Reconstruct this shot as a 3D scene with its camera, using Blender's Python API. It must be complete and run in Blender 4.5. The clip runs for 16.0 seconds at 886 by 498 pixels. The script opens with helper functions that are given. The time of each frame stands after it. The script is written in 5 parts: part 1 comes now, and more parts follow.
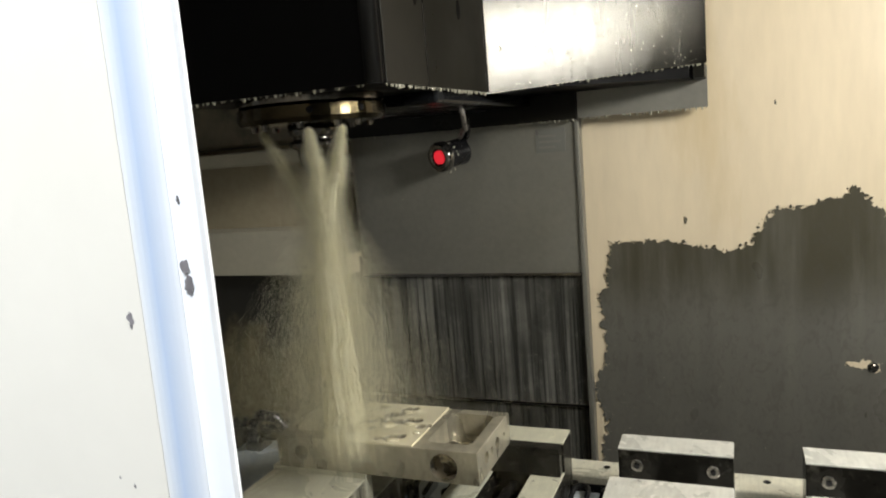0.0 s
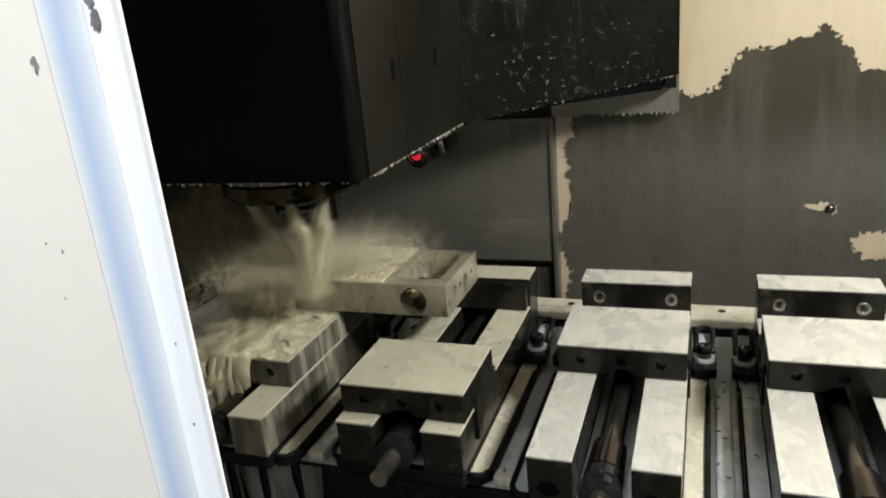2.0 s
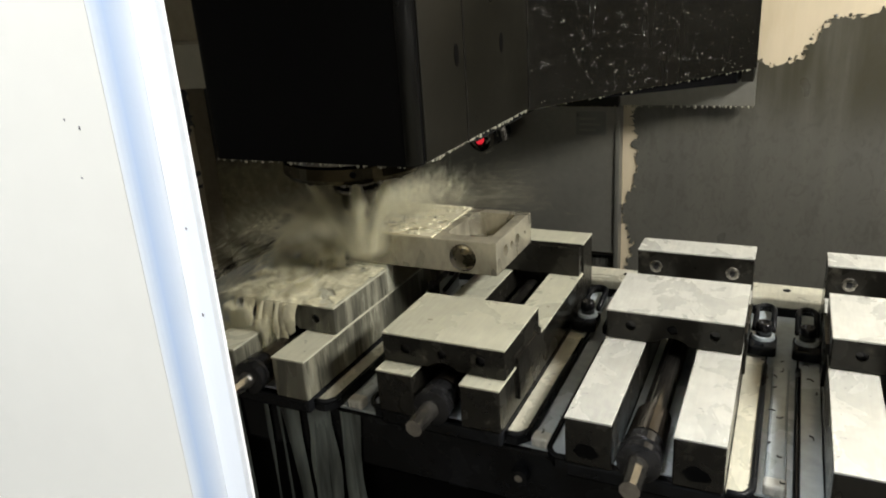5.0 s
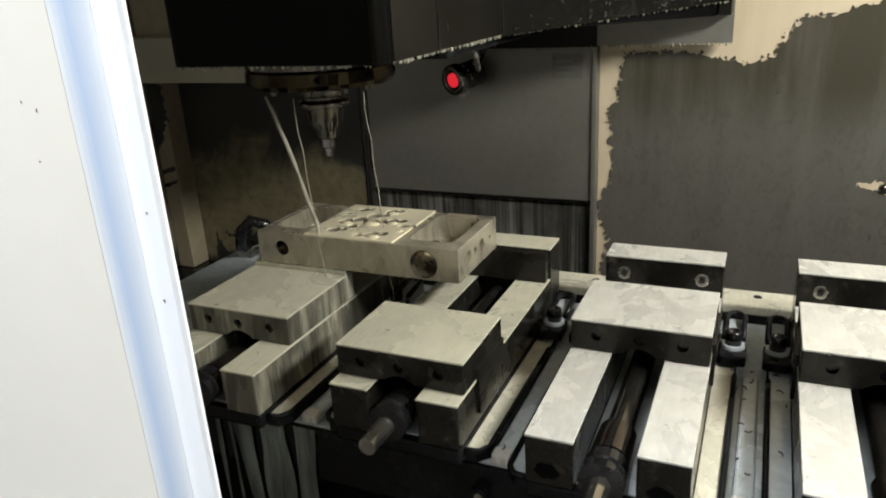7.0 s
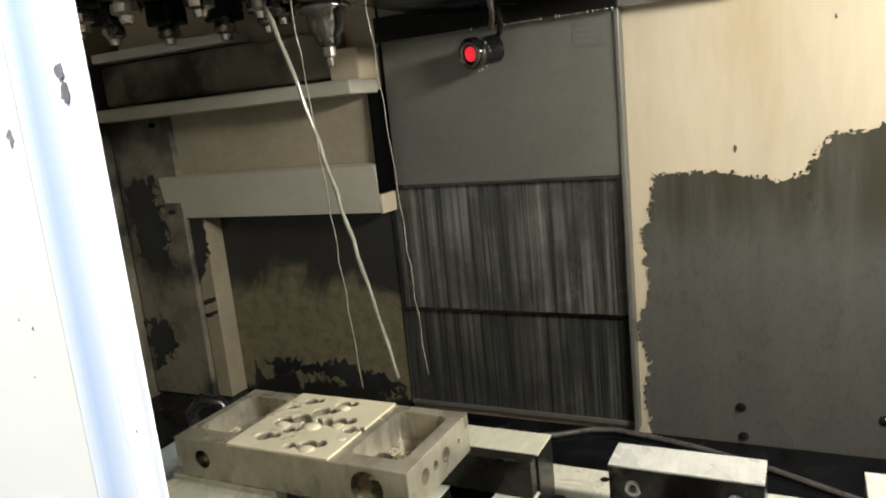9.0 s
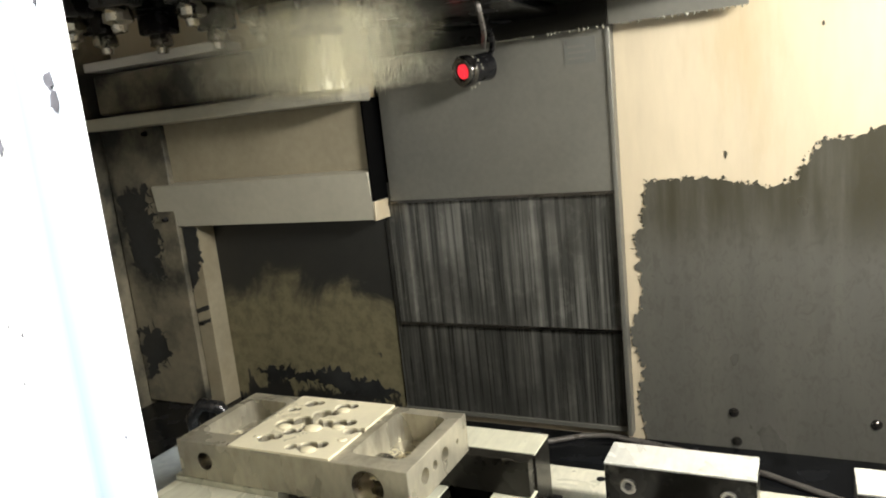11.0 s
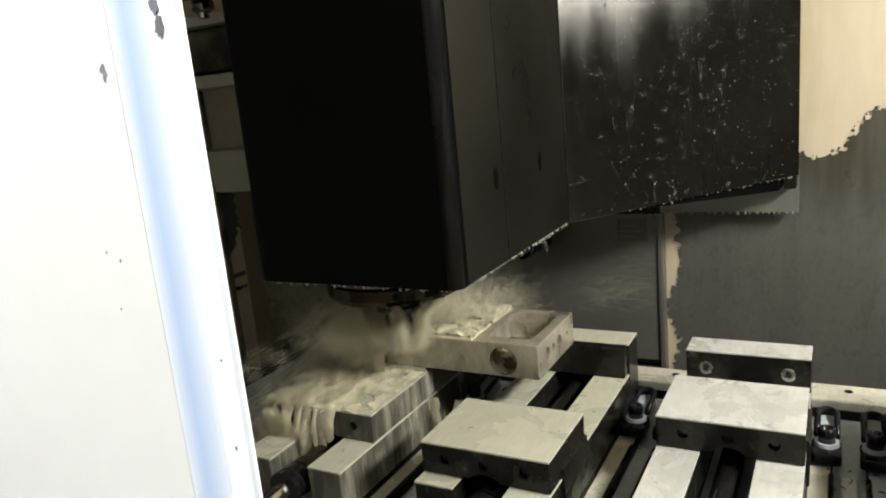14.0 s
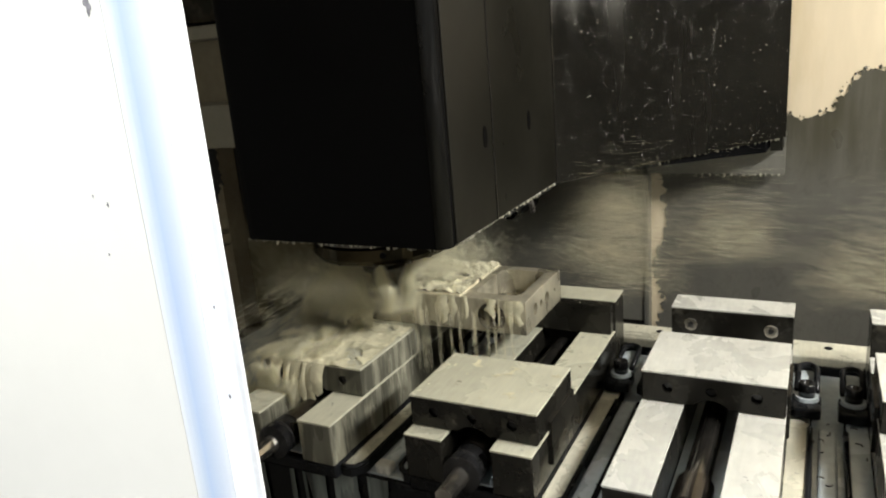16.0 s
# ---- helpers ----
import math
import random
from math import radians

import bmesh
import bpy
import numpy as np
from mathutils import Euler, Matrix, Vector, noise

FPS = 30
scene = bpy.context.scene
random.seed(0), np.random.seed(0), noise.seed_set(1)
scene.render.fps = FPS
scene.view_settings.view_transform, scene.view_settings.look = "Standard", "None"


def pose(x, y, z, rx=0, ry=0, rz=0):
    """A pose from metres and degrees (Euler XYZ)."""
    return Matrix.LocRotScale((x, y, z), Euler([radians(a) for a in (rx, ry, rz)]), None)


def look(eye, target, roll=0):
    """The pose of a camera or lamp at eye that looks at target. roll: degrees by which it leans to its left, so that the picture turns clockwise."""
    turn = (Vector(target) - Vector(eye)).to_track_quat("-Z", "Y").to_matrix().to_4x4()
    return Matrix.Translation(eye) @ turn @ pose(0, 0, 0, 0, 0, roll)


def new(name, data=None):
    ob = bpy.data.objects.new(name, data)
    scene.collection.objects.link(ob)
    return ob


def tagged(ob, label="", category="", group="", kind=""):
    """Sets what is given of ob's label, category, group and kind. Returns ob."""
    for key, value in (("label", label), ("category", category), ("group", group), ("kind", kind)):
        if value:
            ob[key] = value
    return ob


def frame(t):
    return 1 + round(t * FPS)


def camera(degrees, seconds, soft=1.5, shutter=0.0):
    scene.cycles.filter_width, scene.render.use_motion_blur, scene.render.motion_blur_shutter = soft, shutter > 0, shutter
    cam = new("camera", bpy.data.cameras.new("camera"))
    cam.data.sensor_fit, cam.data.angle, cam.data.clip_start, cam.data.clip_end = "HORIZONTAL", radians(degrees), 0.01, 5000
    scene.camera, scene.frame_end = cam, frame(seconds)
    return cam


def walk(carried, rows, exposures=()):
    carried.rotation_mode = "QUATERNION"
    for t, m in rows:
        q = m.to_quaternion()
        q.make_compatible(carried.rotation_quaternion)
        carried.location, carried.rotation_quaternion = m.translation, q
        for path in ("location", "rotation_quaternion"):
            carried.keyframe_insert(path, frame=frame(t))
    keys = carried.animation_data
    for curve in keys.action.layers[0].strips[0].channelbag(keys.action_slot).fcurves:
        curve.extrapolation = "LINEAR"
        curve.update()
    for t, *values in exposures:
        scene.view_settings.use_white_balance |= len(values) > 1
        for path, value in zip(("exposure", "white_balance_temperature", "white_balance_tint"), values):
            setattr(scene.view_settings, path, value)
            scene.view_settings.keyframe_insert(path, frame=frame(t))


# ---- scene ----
# The camera is hand-held in front of the open door of a milling machine.
cam = camera(62.88, 16.0, soft=1.9, shutter=0.4)
PATH = [
    (0.0, -0.0145, -0.024, 1.613, 81.46, 4.68, 21.632),
    (0.5, -0.0086, -0.020, 1.606, 79.99, 4.47, 21.042),
    (1.0, -0.0066, -0.017, 1.594, 78.88, 4.36, 20.824),
    (1.5, -0.0093, -0.016, 1.578, 75.32, 4.31, 20.097),
    (2.0, -0.0103, -0.017, 1.563, 71.42, 5.16, 19.102),
    (2.5, -0.0082, -0.015, 1.551, 70.66, 5.67, 18.599),
    (3.0, -0.0082, -0.016, 1.542, 69.88, 6.32, 21.051),
    (5.5, 0.0017, -0.006, 1.528, 70.23, 3.53, 25.297),
    (6.0, 0.0015, -0.006, 1.527, 70.27, 3.56, 25.575),
    (6.5, 0.0003, -0.004, 1.528, 70.04, 3.28, 25.262),
    (7.0, 0.0062, -0.006, 1.524, 69.91, 3.11, 23.446),
    (7.5, 0.0070, 0.003, 1.532, 70.93, 3.88, 24.318),
    (8.0, 0.0109, 0.016, 1.539, 72.66, 4.46, 24.800),
    (8.5, 0.0093, 0.018, 1.545, 74.52, 5.17, 25.370),
    (9.0, 0.0143, 0.020, 1.553, 78.74, 5.71, 26.228),
    (11.5, 0.0180, 0.017, 1.552, 79.26, 5.90, 25.697),
    (12.0, 0.0148, 0.012, 1.543, 78.20, 5.87, 25.928),
    (12.5, 0.0052, 0.006, 1.540, 77.87, 5.76, 27.220),
    (13.0, 0.0019, 0.003, 1.540, 78.10, 5.60, 27.540),
    (13.5, 0.0024, 0.003, 1.541, 77.71, 5.55, 27.778),
    (14.0, -0.0015, 0.003, 1.540, 77.53, 5.39, 27.926),
    (14.5, -0.0053, 0.004, 1.539, 77.29, 5.33, 27.874),
    (15.0, -0.0061, 0.007, 1.541, 76.17, 5.31, 27.941),
    (15.5, -0.0063, 0.006, 1.539, 75.82, 5.34, 27.928),
    (16.0, -0.0088, 0.004, 1.534, 74.35, 4.70, 26.723),
]
walk(cam, [(t, pose(x, y, z, rx, ry, rz)) for t, x, y, z, rx, ry, rz in PATH],
     exposures=[(0.0, -0.1), (0.5, -0.2), (1.5, -0.2), (2.2, -0.05), (3.0, 0.08), (5.5, 0.1), (7.0, 0.02), (8.0, 0.08), (9.0, 0.25), (11.5, 0.75), (12.5, 0.65), (13.5, 0.3), (14.5, 0.15), (15.2, 0.18), (16.0, 0.3)])

# ---------------------------------------------------------------- light
world = bpy.data.worlds.new("workshop_air")
scene.world = world
world.use_nodes = True
world.node_tree.nodes["Background"].inputs[0].default_value = (0.75, 0.85, 1.0, 1)
world.node_tree.nodes["Background"].inputs[1].default_value = 0.05


def area_lamp(name, eye, target, sx, sy, watts, colour):
    data = bpy.data.lights.new(name, "AREA")
    data.shape, data.size, data.size_y, data.energy, data.color = "RECTANGLE", sx, sy, watts, colour
    ob = new(name, data)
    ob.matrix_world = look(eye, target)
    return ob


LAMP = (0.70, 0.72, 1.89)
area_lamp("work_lamp_light", (LAMP[0] - 0.02, LAMP[1], LAMP[2]), (-0.25, 0.90, 1.30), 0.72, 0.11, 29, (1.0, 0.975, 0.905))
# unseen workshop lamp, added to brighten the door and little inside
area_lamp("ceiling_panel_light", (-0.5, -0.26, 2.95), (-0.5, -0.20, 0.0), 1.2, 0.30, 110, (0.93, 0.97, 1.0))


# ---------------------------------------------------------------- materials
def mat(name, base, rough=0.5, metal=0.0, var=0.2, scale=9.0, fine=150.0, bump=0.1, stretch=(1, 1, 1),
        stain=None, stain_at=0.6, stain_scale=6.0, coat=0.0, rough_var=0.15, stain_rough=0.3, sharp=0.08, spec=0.5):
    m = bpy.data.materials.new(name)
    m.use_nodes = True
    nt = m.node_tree
    n, link = nt.nodes, nt.links.new
    p = n["Principled BSDF"]
    tc = n.new("ShaderNodeTexCoord")
    mp = n.new("ShaderNodeMapping")
    mp.inputs["Scale"].default_value = stretch
    link(tc.outputs["Object"], mp.inputs[0])
    big = n.new("ShaderNodeTexNoise")
    big.inputs["Scale"].default_value, big.inputs["Detail"].default_value = scale, 6
    small = n.new("ShaderNodeTexNoise")
    small.inputs["Scale"].default_value, small.inputs["Detail"].default_value = fine, 3
    link(mp.outputs[0], big.inputs[0])
    link(mp.outputs[0], small.inputs[0])
    add = n.new("ShaderNodeMath")
    add.operation = "MULTIPLY_ADD"
    add.inputs[1].default_value = 0.35
    link(small.outputs[0], add.inputs[0])
    link(big.outputs[0], add.inputs[2])
    ramp = n.new("ShaderNodeValToRGB")
    lo = [c * (1 - var) for c in base]
    hi = [min(1, c * (1 + var)) for c in base]
    ramp.color_ramp.elements[0].position, ramp.color_ramp.elements[0].color = 0.45, (*lo, 1)
    ramp.color_ramp.elements[1].position, ramp.color_ramp.elements[1].color = 0.9, (*hi, 1)
    link(add.outputs[0], ramp.inputs[0])
    colour = ramp.outputs[0]
    rr = n.new("ShaderNodeMapRange")
    rr.inputs["To Min"].default_value, rr.inputs["To Max"].default_value = max(0.02, rough - rough_var), min(1, rough + rough_var)
    rr.inputs["From Min"].default_value, rr.inputs["From Max"].default_value = 0.3, 0.7
    link(big.outputs[0], rr.inputs["Value"])
    rough_out = rr.outputs[0]
    if stain:
        sn = n.new("ShaderNodeTexNoise")
        sn.inputs["Scale"].default_value, sn.inputs["Detail"].default_value, sn.inputs["Roughness"].default_value = stain_scale, 7, 0.62
        link(mp.outputs[0], sn.inputs[0])
        sr = n.new("ShaderNodeMapRange")
        sr.inputs["From Min"].default_value, sr.inputs["From Max"].default_value = stain_at, stain_at + sharp
        link(sn.outputs[0], sr.inputs["Value"])
        mix = n.new("ShaderNodeMix")
        mix.data_type = "RGBA"
        link(sr.outputs[0], mix.inputs["Factor"])
        link(colour, mix.inputs["A"])
        mix.inputs["B"].default_value = (*stain, 1)
        colour = mix.outputs["Result"]
        mr = n.new("ShaderNodeMix")
        link(sr.outputs[0], mr.inputs["Factor"])
        link(rough_out, mr.inputs["A"])
        mr.inputs["B"].default_value = stain_rough
        rough_out = mr.outputs["Result"]
    link(colour, p.inputs["Base Color"])
    link(rough_out, p.inputs["Roughness"])
    p.inputs["Metallic"].default_value = metal
    p.inputs["Specular IOR Level"].default_value = spec
    p.inputs["Coat Weight"].default_value, p.inputs["Coat Roughness"].default_value = coat, 0.12
    if bump:
        b = n.new("ShaderNodeBump")
        b.inputs["Strength"].default_value, b.inputs["Distance"].default_value = bump, 0.002
        link(add.outputs[0], b.inputs["Height"])
        link(b.outputs[0], p.inputs["Normal"])
    return m


def droplet_mat(name, base, rough, metal, size, strength):
    """Wet painted sheet with many small drops standing on it."""
    m = mat(name, base, rough, metal, var=0.25, scale=7, fine=60, bump=0)
    nt = m.node_tree
    n, link = nt.nodes, nt.links.new
    tc = n.new("ShaderNodeTexCoord")
    vo = n.new("ShaderNodeTexVoronoi")
    vo.inputs["Scale"].default_value = size
    link(tc.outputs["Object"], vo.inputs[0])
    mr = n.new("ShaderNodeMapRange")
    mr.inputs["From Min"].default_value, mr.inputs["From Max"].default_value = 0.0, 0.34
    mr.inputs["To Min"].default_value, mr.inputs["To Max"].default_value = 1.0, 0.0
    link(vo.outputs["Distance"], mr.inputs["Value"])
    wide = n.new("ShaderNodeTexNoise")
    wide.inputs["Scale"].default_value = 90
    link(tc.outputs["Object"], wide.inputs[0])
    pick = n.new("ShaderNodeMapRange")
    pick.inputs["From Min"].default_value, pick.inputs["From Max"].default_value = 0.56, 0.66
    link(wide.outputs[0], pick.inputs["Value"])
    mul = n.new("ShaderNodeMath")
    mul.operation = "MULTIPLY"
    link(mr.outputs[0], mul.inputs[0])
    link(pick.outputs[0], mul.inputs[1])
    b = n.new("ShaderNodeBump")
    b.inputs["Strength"].default_value, b.inputs["Distance"].default_value = strength, 0.002
    link(mul.outputs[0], b.inputs["Height"])
    # wet film: a tight gloss over the paint, broken up by runs
    n["Principled BSDF"].inputs["Specular IOR Level"].default_value = 0.0
    gl, both = n.new("ShaderNodeBsdfGlossy"), n.new("ShaderNodeAddShader")
    gl.distribution = "BECKMANN"
    gl.inputs["Color"].default_value = (0.036, 0.035, 0.032, 1)
    mp = n.new("ShaderNodeMapping")
    mp.inputs["Scale"].default_value = (1, 1, 0.13)
    runs = n.new("ShaderNodeTexNoise")
    runs.inputs["Scale"].default_value, runs.inputs["Detail"].default_value = 22, 6
    rr = n.new("ShaderNodeMapRange")
    rr.inputs["From Min"].default_value, rr.inputs["From Max"].default_value = 0.35, 0.65
    rr.inputs["To Min"].default_value, rr.inputs["To Max"].default_value = rough - 0.01, rough + 0.05
    link(tc.outputs["Object"], mp.inputs[0])
    link(mp.outputs[0], runs.inputs[0])
    link(runs.outputs[0], rr.inputs["Value"])
    link(rr.outputs[0], gl.inputs["Roughness"])
    link(b.outputs[0], gl.inputs["Normal"])
    link(n["Principled BSDF"].outputs[0], both.inputs[0])
    link(gl.outputs[0], both.inputs[1])
    link(both.outputs[0], n["Material Output"].inputs["Surface"])
    return m


def glow(name, colour, strength):
    m = bpy.data.materials.new(name)
    m.use_nodes = True
    p = m.node_tree.nodes["Principled BSDF"]
    p.inputs["Base Color"].default_value = (*colour, 1)
    p.inputs["Emission Color"].default_value = (*colour, 1)
    p.inputs["Emission Strength"].default_value = strength
    return m


class Nodes:
    """Short hand for a node tree that ends in a Principled shader."""

    def __init__(self, m):
        self.n, self.link = m.node_tree.nodes, m.node_tree.links.new
        self.p = self.n["Principled BSDF"]
        self.tc = self.n.new("ShaderNodeTexCoord").outputs["Object"]

    def noise(self, scale, stretch=(1, 1, 1), detail=5, rough=0.55, bend=0.0):
        mp, tx = self.n.new("ShaderNodeMapping"), self.n.new("ShaderNodeTexNoise")
        mp.inputs["Scale"].default_value = stretch
        tx.inputs["Scale"].default_value, tx.inputs["Detail"].default_value = scale, detail
        tx.inputs["Roughness"].default_value, tx.inputs["Distortion"].default_value = rough, bend
        self.link(self.tc, mp.inputs[0])
        self.link(mp.outputs[0], tx.inputs[0])
        return tx.outputs[0]

    def span(self, value, lo, hi, a=0.0, b=1.0):
        mr = self.n.new("ShaderNodeMapRange")
        mr.interpolation_type = "SMOOTHSTEP"
        for key, q in (("From Min", lo), ("From Max", hi), ("To Min", a), ("To Max", b)):
            mr.inputs[key].default_value = q
        self.link(value, mr.inputs["Value"])
        return mr.outputs[0]

    def maths(self, kind, a, b):
        mm = self.n.new("ShaderNodeMath")
        mm.operation = kind
        for i, q in enumerate((a, b)):
            if isinstance(q, (int, float)):
                mm.inputs[i].default_value = q
            else:
                self.link(q, mm.inputs[i])
        return mm.outputs[0]

    def mix(self, factor, a, b):
        mx = self.n.new("ShaderNodeMix")
        mx.data_type = "RGBA"
        self.link(factor, mx.inputs["Factor"])
        for key, q in (("A", a), ("B", b)):
            if isinstance(q, tuple):
                mx.inputs[key].default_value = (*q, 1)
            else:
                self.link(q, mx.inputs[key])
        return mx.outputs["Result"]

    def height(self):
        sp = self.n.new("ShaderNodeSeparateXYZ")
        self.link(self.tc, sp.inputs[0])
        return sp.outputs[2]

    def done(self, colour, rough, metal=0.0, bump=None, strength=0.1):
        self.link(colour, self.p.inputs["Base Color"])
        self.link(rough, self.p.inputs["Roughness"])
        self.p.inputs["Metallic"].default_value = metal
        if bump is not None:
            b = self.n.new("ShaderNodeBump")
            b.inputs["Strength"].default_value, b.inputs["Distance"].default_value = strength, 0.002
            self.link(bump, b.inputs["Height"])
            self.link(b.outputs[0], self.p.inputs["Normal"])


def blank(name):
    m = bpy.data.materials.new(name)
    m.use_nodes = True
    return m, Nodes(m)


def film_mat(name, bare, milky, scale):
    """Ground steel under an uneven film of drying milky coolant."""
    m, k = blank(name)
    cloud = k.noise(scale, (1, 0.7, 1), 4, 0.6, 0.8)
    grain = k.noise(240, (1, 0.12, 1), 3)
    ring = k.noise(scale * 3.2, (1, 1, 1), 3, 0.5, 1.5)
    f = k.maths("ADD", k.span(cloud, 0.28, 0.72, 0.15, 0.75), k.span(ring, 0.25, 0.75, -0.15, 0.25))
    c = k.mix(k.span(grain, 0.3, 0.7, 0.0, 0.22), k.mix(f, bare, milky), tuple(q * 0.6 for q in bare))
    spot = k.span(k.noise(70, (1, 1, 1), 2), 0.70, 0.74)
    k.done(k.mix(spot, c, tuple(q * 0.45 for q in bare)), k.span(cloud, 0.35, 0.65, 0.20, 0.40), 0.12, ring, 0.10)
    return m


def stain_mat():
    """Bare steel wall: an oily olive border along the torn paint, greyer and wetter lower down, with runs."""
    m, k = blank("wet_bare_steel")
    big, run, fine = k.noise(3.5, (1, 1, 0.5), 5), k.noise(26, (1, 1, 0.10), 5), k.noise(70, (1, 1, 0.6), 4, 0.6, 1.2)
    level = k.maths("ADD", k.height(), k.maths("MULTIPLY", big, 0.16))
    c = k.mix(k.span(level, 1.28, 1.42), (0.092, 0.089, 0.078), (0.038, 0.034, 0.019))
    c = k.mix(k.span(run, 0.42, 0.72, 0.0, 0.45), c, (0.125, 0.121, 0.103))
    c = k.mix(k.span(fine, 0.45, 0.7, 0.0, 0.35), c, (0.045, 0.042, 0.034))
    k.done(c, k.span(big, 0.3, 0.7, 0.24, 0.46), 0.0, fine, 0.16)
    return m


def streak_mat(name, dark, pale, scale, wet):
    """Oily cover plate with coolant runs of many widths, the widest washed clean."""
    m, k = blank(name)
    thin, wide = k.noise(95 * scale, (1, 0.01, 0.016), 4, 0.6), k.noise(20 * scale, (1, 0.01, 0.05), 3)
    brk, blot = k.noise(9, (1, 0.1, 0.7), 4), k.noise(34, (1, 0.1, 1.0), 5, 0.6, 1.0)
    f = k.maths("ADD", k.maths("MULTIPLY", k.span(thin, 0.40, 0.66), 0.75), k.span(wide, 0.40, 0.66, -0.15, 0.45))
    f = k.maths("MULTIPLY", f, k.span(brk, 0.34, 0.62, 0.25, 1.0))
    f = k.maths("ADD", f, k.span(blot, 0.52, 0.72, 0.0, 0.22))
    c = k.mix(k.maths("MULTIPLY", f, wet * 1.4), dark, pale)
    k.done(c, k.span(thin, 0.35, 0.65, 0.24, 0.46), 0.35, thin, 0.08)
    return m


def height_graded_mat():
    """Old cream paint that turns black upwards in swirls, with scrapes and low black sludge."""
    m, k = blank("graded_cream_enamel")
    swirl, fine, scrape = k.noise(4.0, (1, 1, 1), 6, 0.62, 1.6), k.noise(45, (1, 1, 1), 5, 0.6), k.noise(13, (1, 1, 0.45), 6, 0.65, 0.6)
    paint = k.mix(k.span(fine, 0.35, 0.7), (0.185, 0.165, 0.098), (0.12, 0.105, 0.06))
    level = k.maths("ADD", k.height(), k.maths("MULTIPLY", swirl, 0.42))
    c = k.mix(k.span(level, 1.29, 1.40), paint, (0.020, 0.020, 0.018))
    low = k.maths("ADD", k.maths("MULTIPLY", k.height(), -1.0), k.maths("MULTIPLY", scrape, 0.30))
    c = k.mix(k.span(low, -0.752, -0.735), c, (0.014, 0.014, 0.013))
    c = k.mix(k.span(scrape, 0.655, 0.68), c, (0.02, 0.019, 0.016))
    k.done(c, k.span(swirl, 0.3, 0.7, 0.3, 0.55), 0.0, fine, 0.08)
    return m


CREAM = mat("cream_enamel", (0.56, 0.48, 0.345), 0.38, var=0.12, scale=3, fine=60, bump=0.03, stain=(0.40, 0.30, 0.15), stain_at=0.58, stain_scale=5, sharp=0.3, stretch=(1, 1, 0.22))
SIDE = mat("dark_side_sheet", (0.06, 0.06, 0.055), 0.5, var=0.2, scale=4, bump=0.03)
# paler cream for lip and ledge; the lip's room light is in the colour
CREAM_PALE = mat("pale_lit_enamel", (0.44, 0.42, 0.34), 0.4, var=0.12, scale=4, fine=60, bump=0.03)
# duller, stained cream; the housing body's shade is in the colour
CREAM_DULL = mat("dull_shaded_enamel", (0.33, 0.29, 0.205), 0.42, var=0.2, scale=3, fine=60, bump=0.03, stain=(0.16, 0.12, 0.06), stain_at=0.58, stain_scale=2.5, sharp=0.3)
CREAM_OLD = height_graded_mat()
# serves the wall sludge and the sheet of shade on the jamb
SLUDGE_SHADE = mat("sludge_and_shade_black", (0.018, 0.019, 0.019), 0.4, var=0.6, scale=12, fine=80, bump=0.2)
DROP = mat("pale_drop", (0.34, 0.33, 0.28), 0.08, var=0.1, scale=40, bump=0)
CREAM_DIRTY = mat("dirty_cream_enamel", (0.22, 0.195, 0.14), 0.45, var=0.3, scale=5, fine=50, bump=0.05, stain=(0.035, 0.035, 0.03), stain_at=0.45, stain_scale=4.5, sharp=0.16)
STAIN = stain_mat()
PLATE = mat("oiled_cover_steel", (0.205, 0.20, 0.175), 0.42, metal=0.55, var=0.15, scale=4, fine=90, bump=0.03, rough_var=0.08)
STREAK_MID = streak_mat("streaked_cover_steel", (0.048, 0.048, 0.043), (0.27, 0.266, 0.24), 1.10, 0.66)
STREAK_LOW = streak_mat("dark_streaked_cover_steel", (0.038, 0.038, 0.034), (0.185, 0.182, 0.162), 1.30, 0.50)
BLACK = mat("black_enamel", (0.0018, 0.0018, 0.002), 0.5, var=0.3, scale=6, bump=0.02, spec=0.05)
GLOSS = mat("gloss_black", (0.004, 0.004, 0.004), 0.3, var=0.2, scale=20, fine=60, bump=0, rough_var=0.04, spec=0.2)
BLACK_WET = droplet_mat("wet_black_panel", (0.006, 0.0055, 0.0045), 0.23, 0.0, 330, 0.40)
DARK_PANEL = mat("dark_brown_panel", (0.0075, 0.0070, 0.0052), 0.36, 0.0, var=0.2, scale=5, fine=100, bump=0.03, spec=0.16)
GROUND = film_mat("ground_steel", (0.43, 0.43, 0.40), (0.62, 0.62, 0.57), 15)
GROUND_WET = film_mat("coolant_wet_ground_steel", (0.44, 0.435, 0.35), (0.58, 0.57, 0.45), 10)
# near-black for the vise bodies; thin paler sheets cover their tops
VISE_DARK = mat("dark_vise_steel", (0.015, 0.014, 0.0115), 0.24, 0.3, var=0.5, scale=22, fine=140, bump=0.10, spec=0.3, stain=(0.07, 0.065, 0.052), stain_at=0.60, stain_scale=38, sharp=0.16, rough_var=0.12)
VISE_MILKY = mat("milky_wet_vise_steel", (0.085, 0.083, 0.065), 0.22, 0.1, var=0.7, scale=26, fine=90, bump=0.12, stretch=(1, 1, 0.16), stain=(0.36, 0.35, 0.27), stain_at=0.50, stain_scale=34, sharp=0.22)
BASE_LIGHT = film_mat("coolant_wet_casting", (0.46, 0.45, 0.37), (0.68, 0.66, 0.54), 12)
# blue-grey carries the workshop light that the wet casting reflects
BASE_BLUE = mat("casting_blue_sheen", (0.42, 0.47, 0.50), 0.22, 0.1, var=0.25, scale=9, fine=80, bump=0.06)
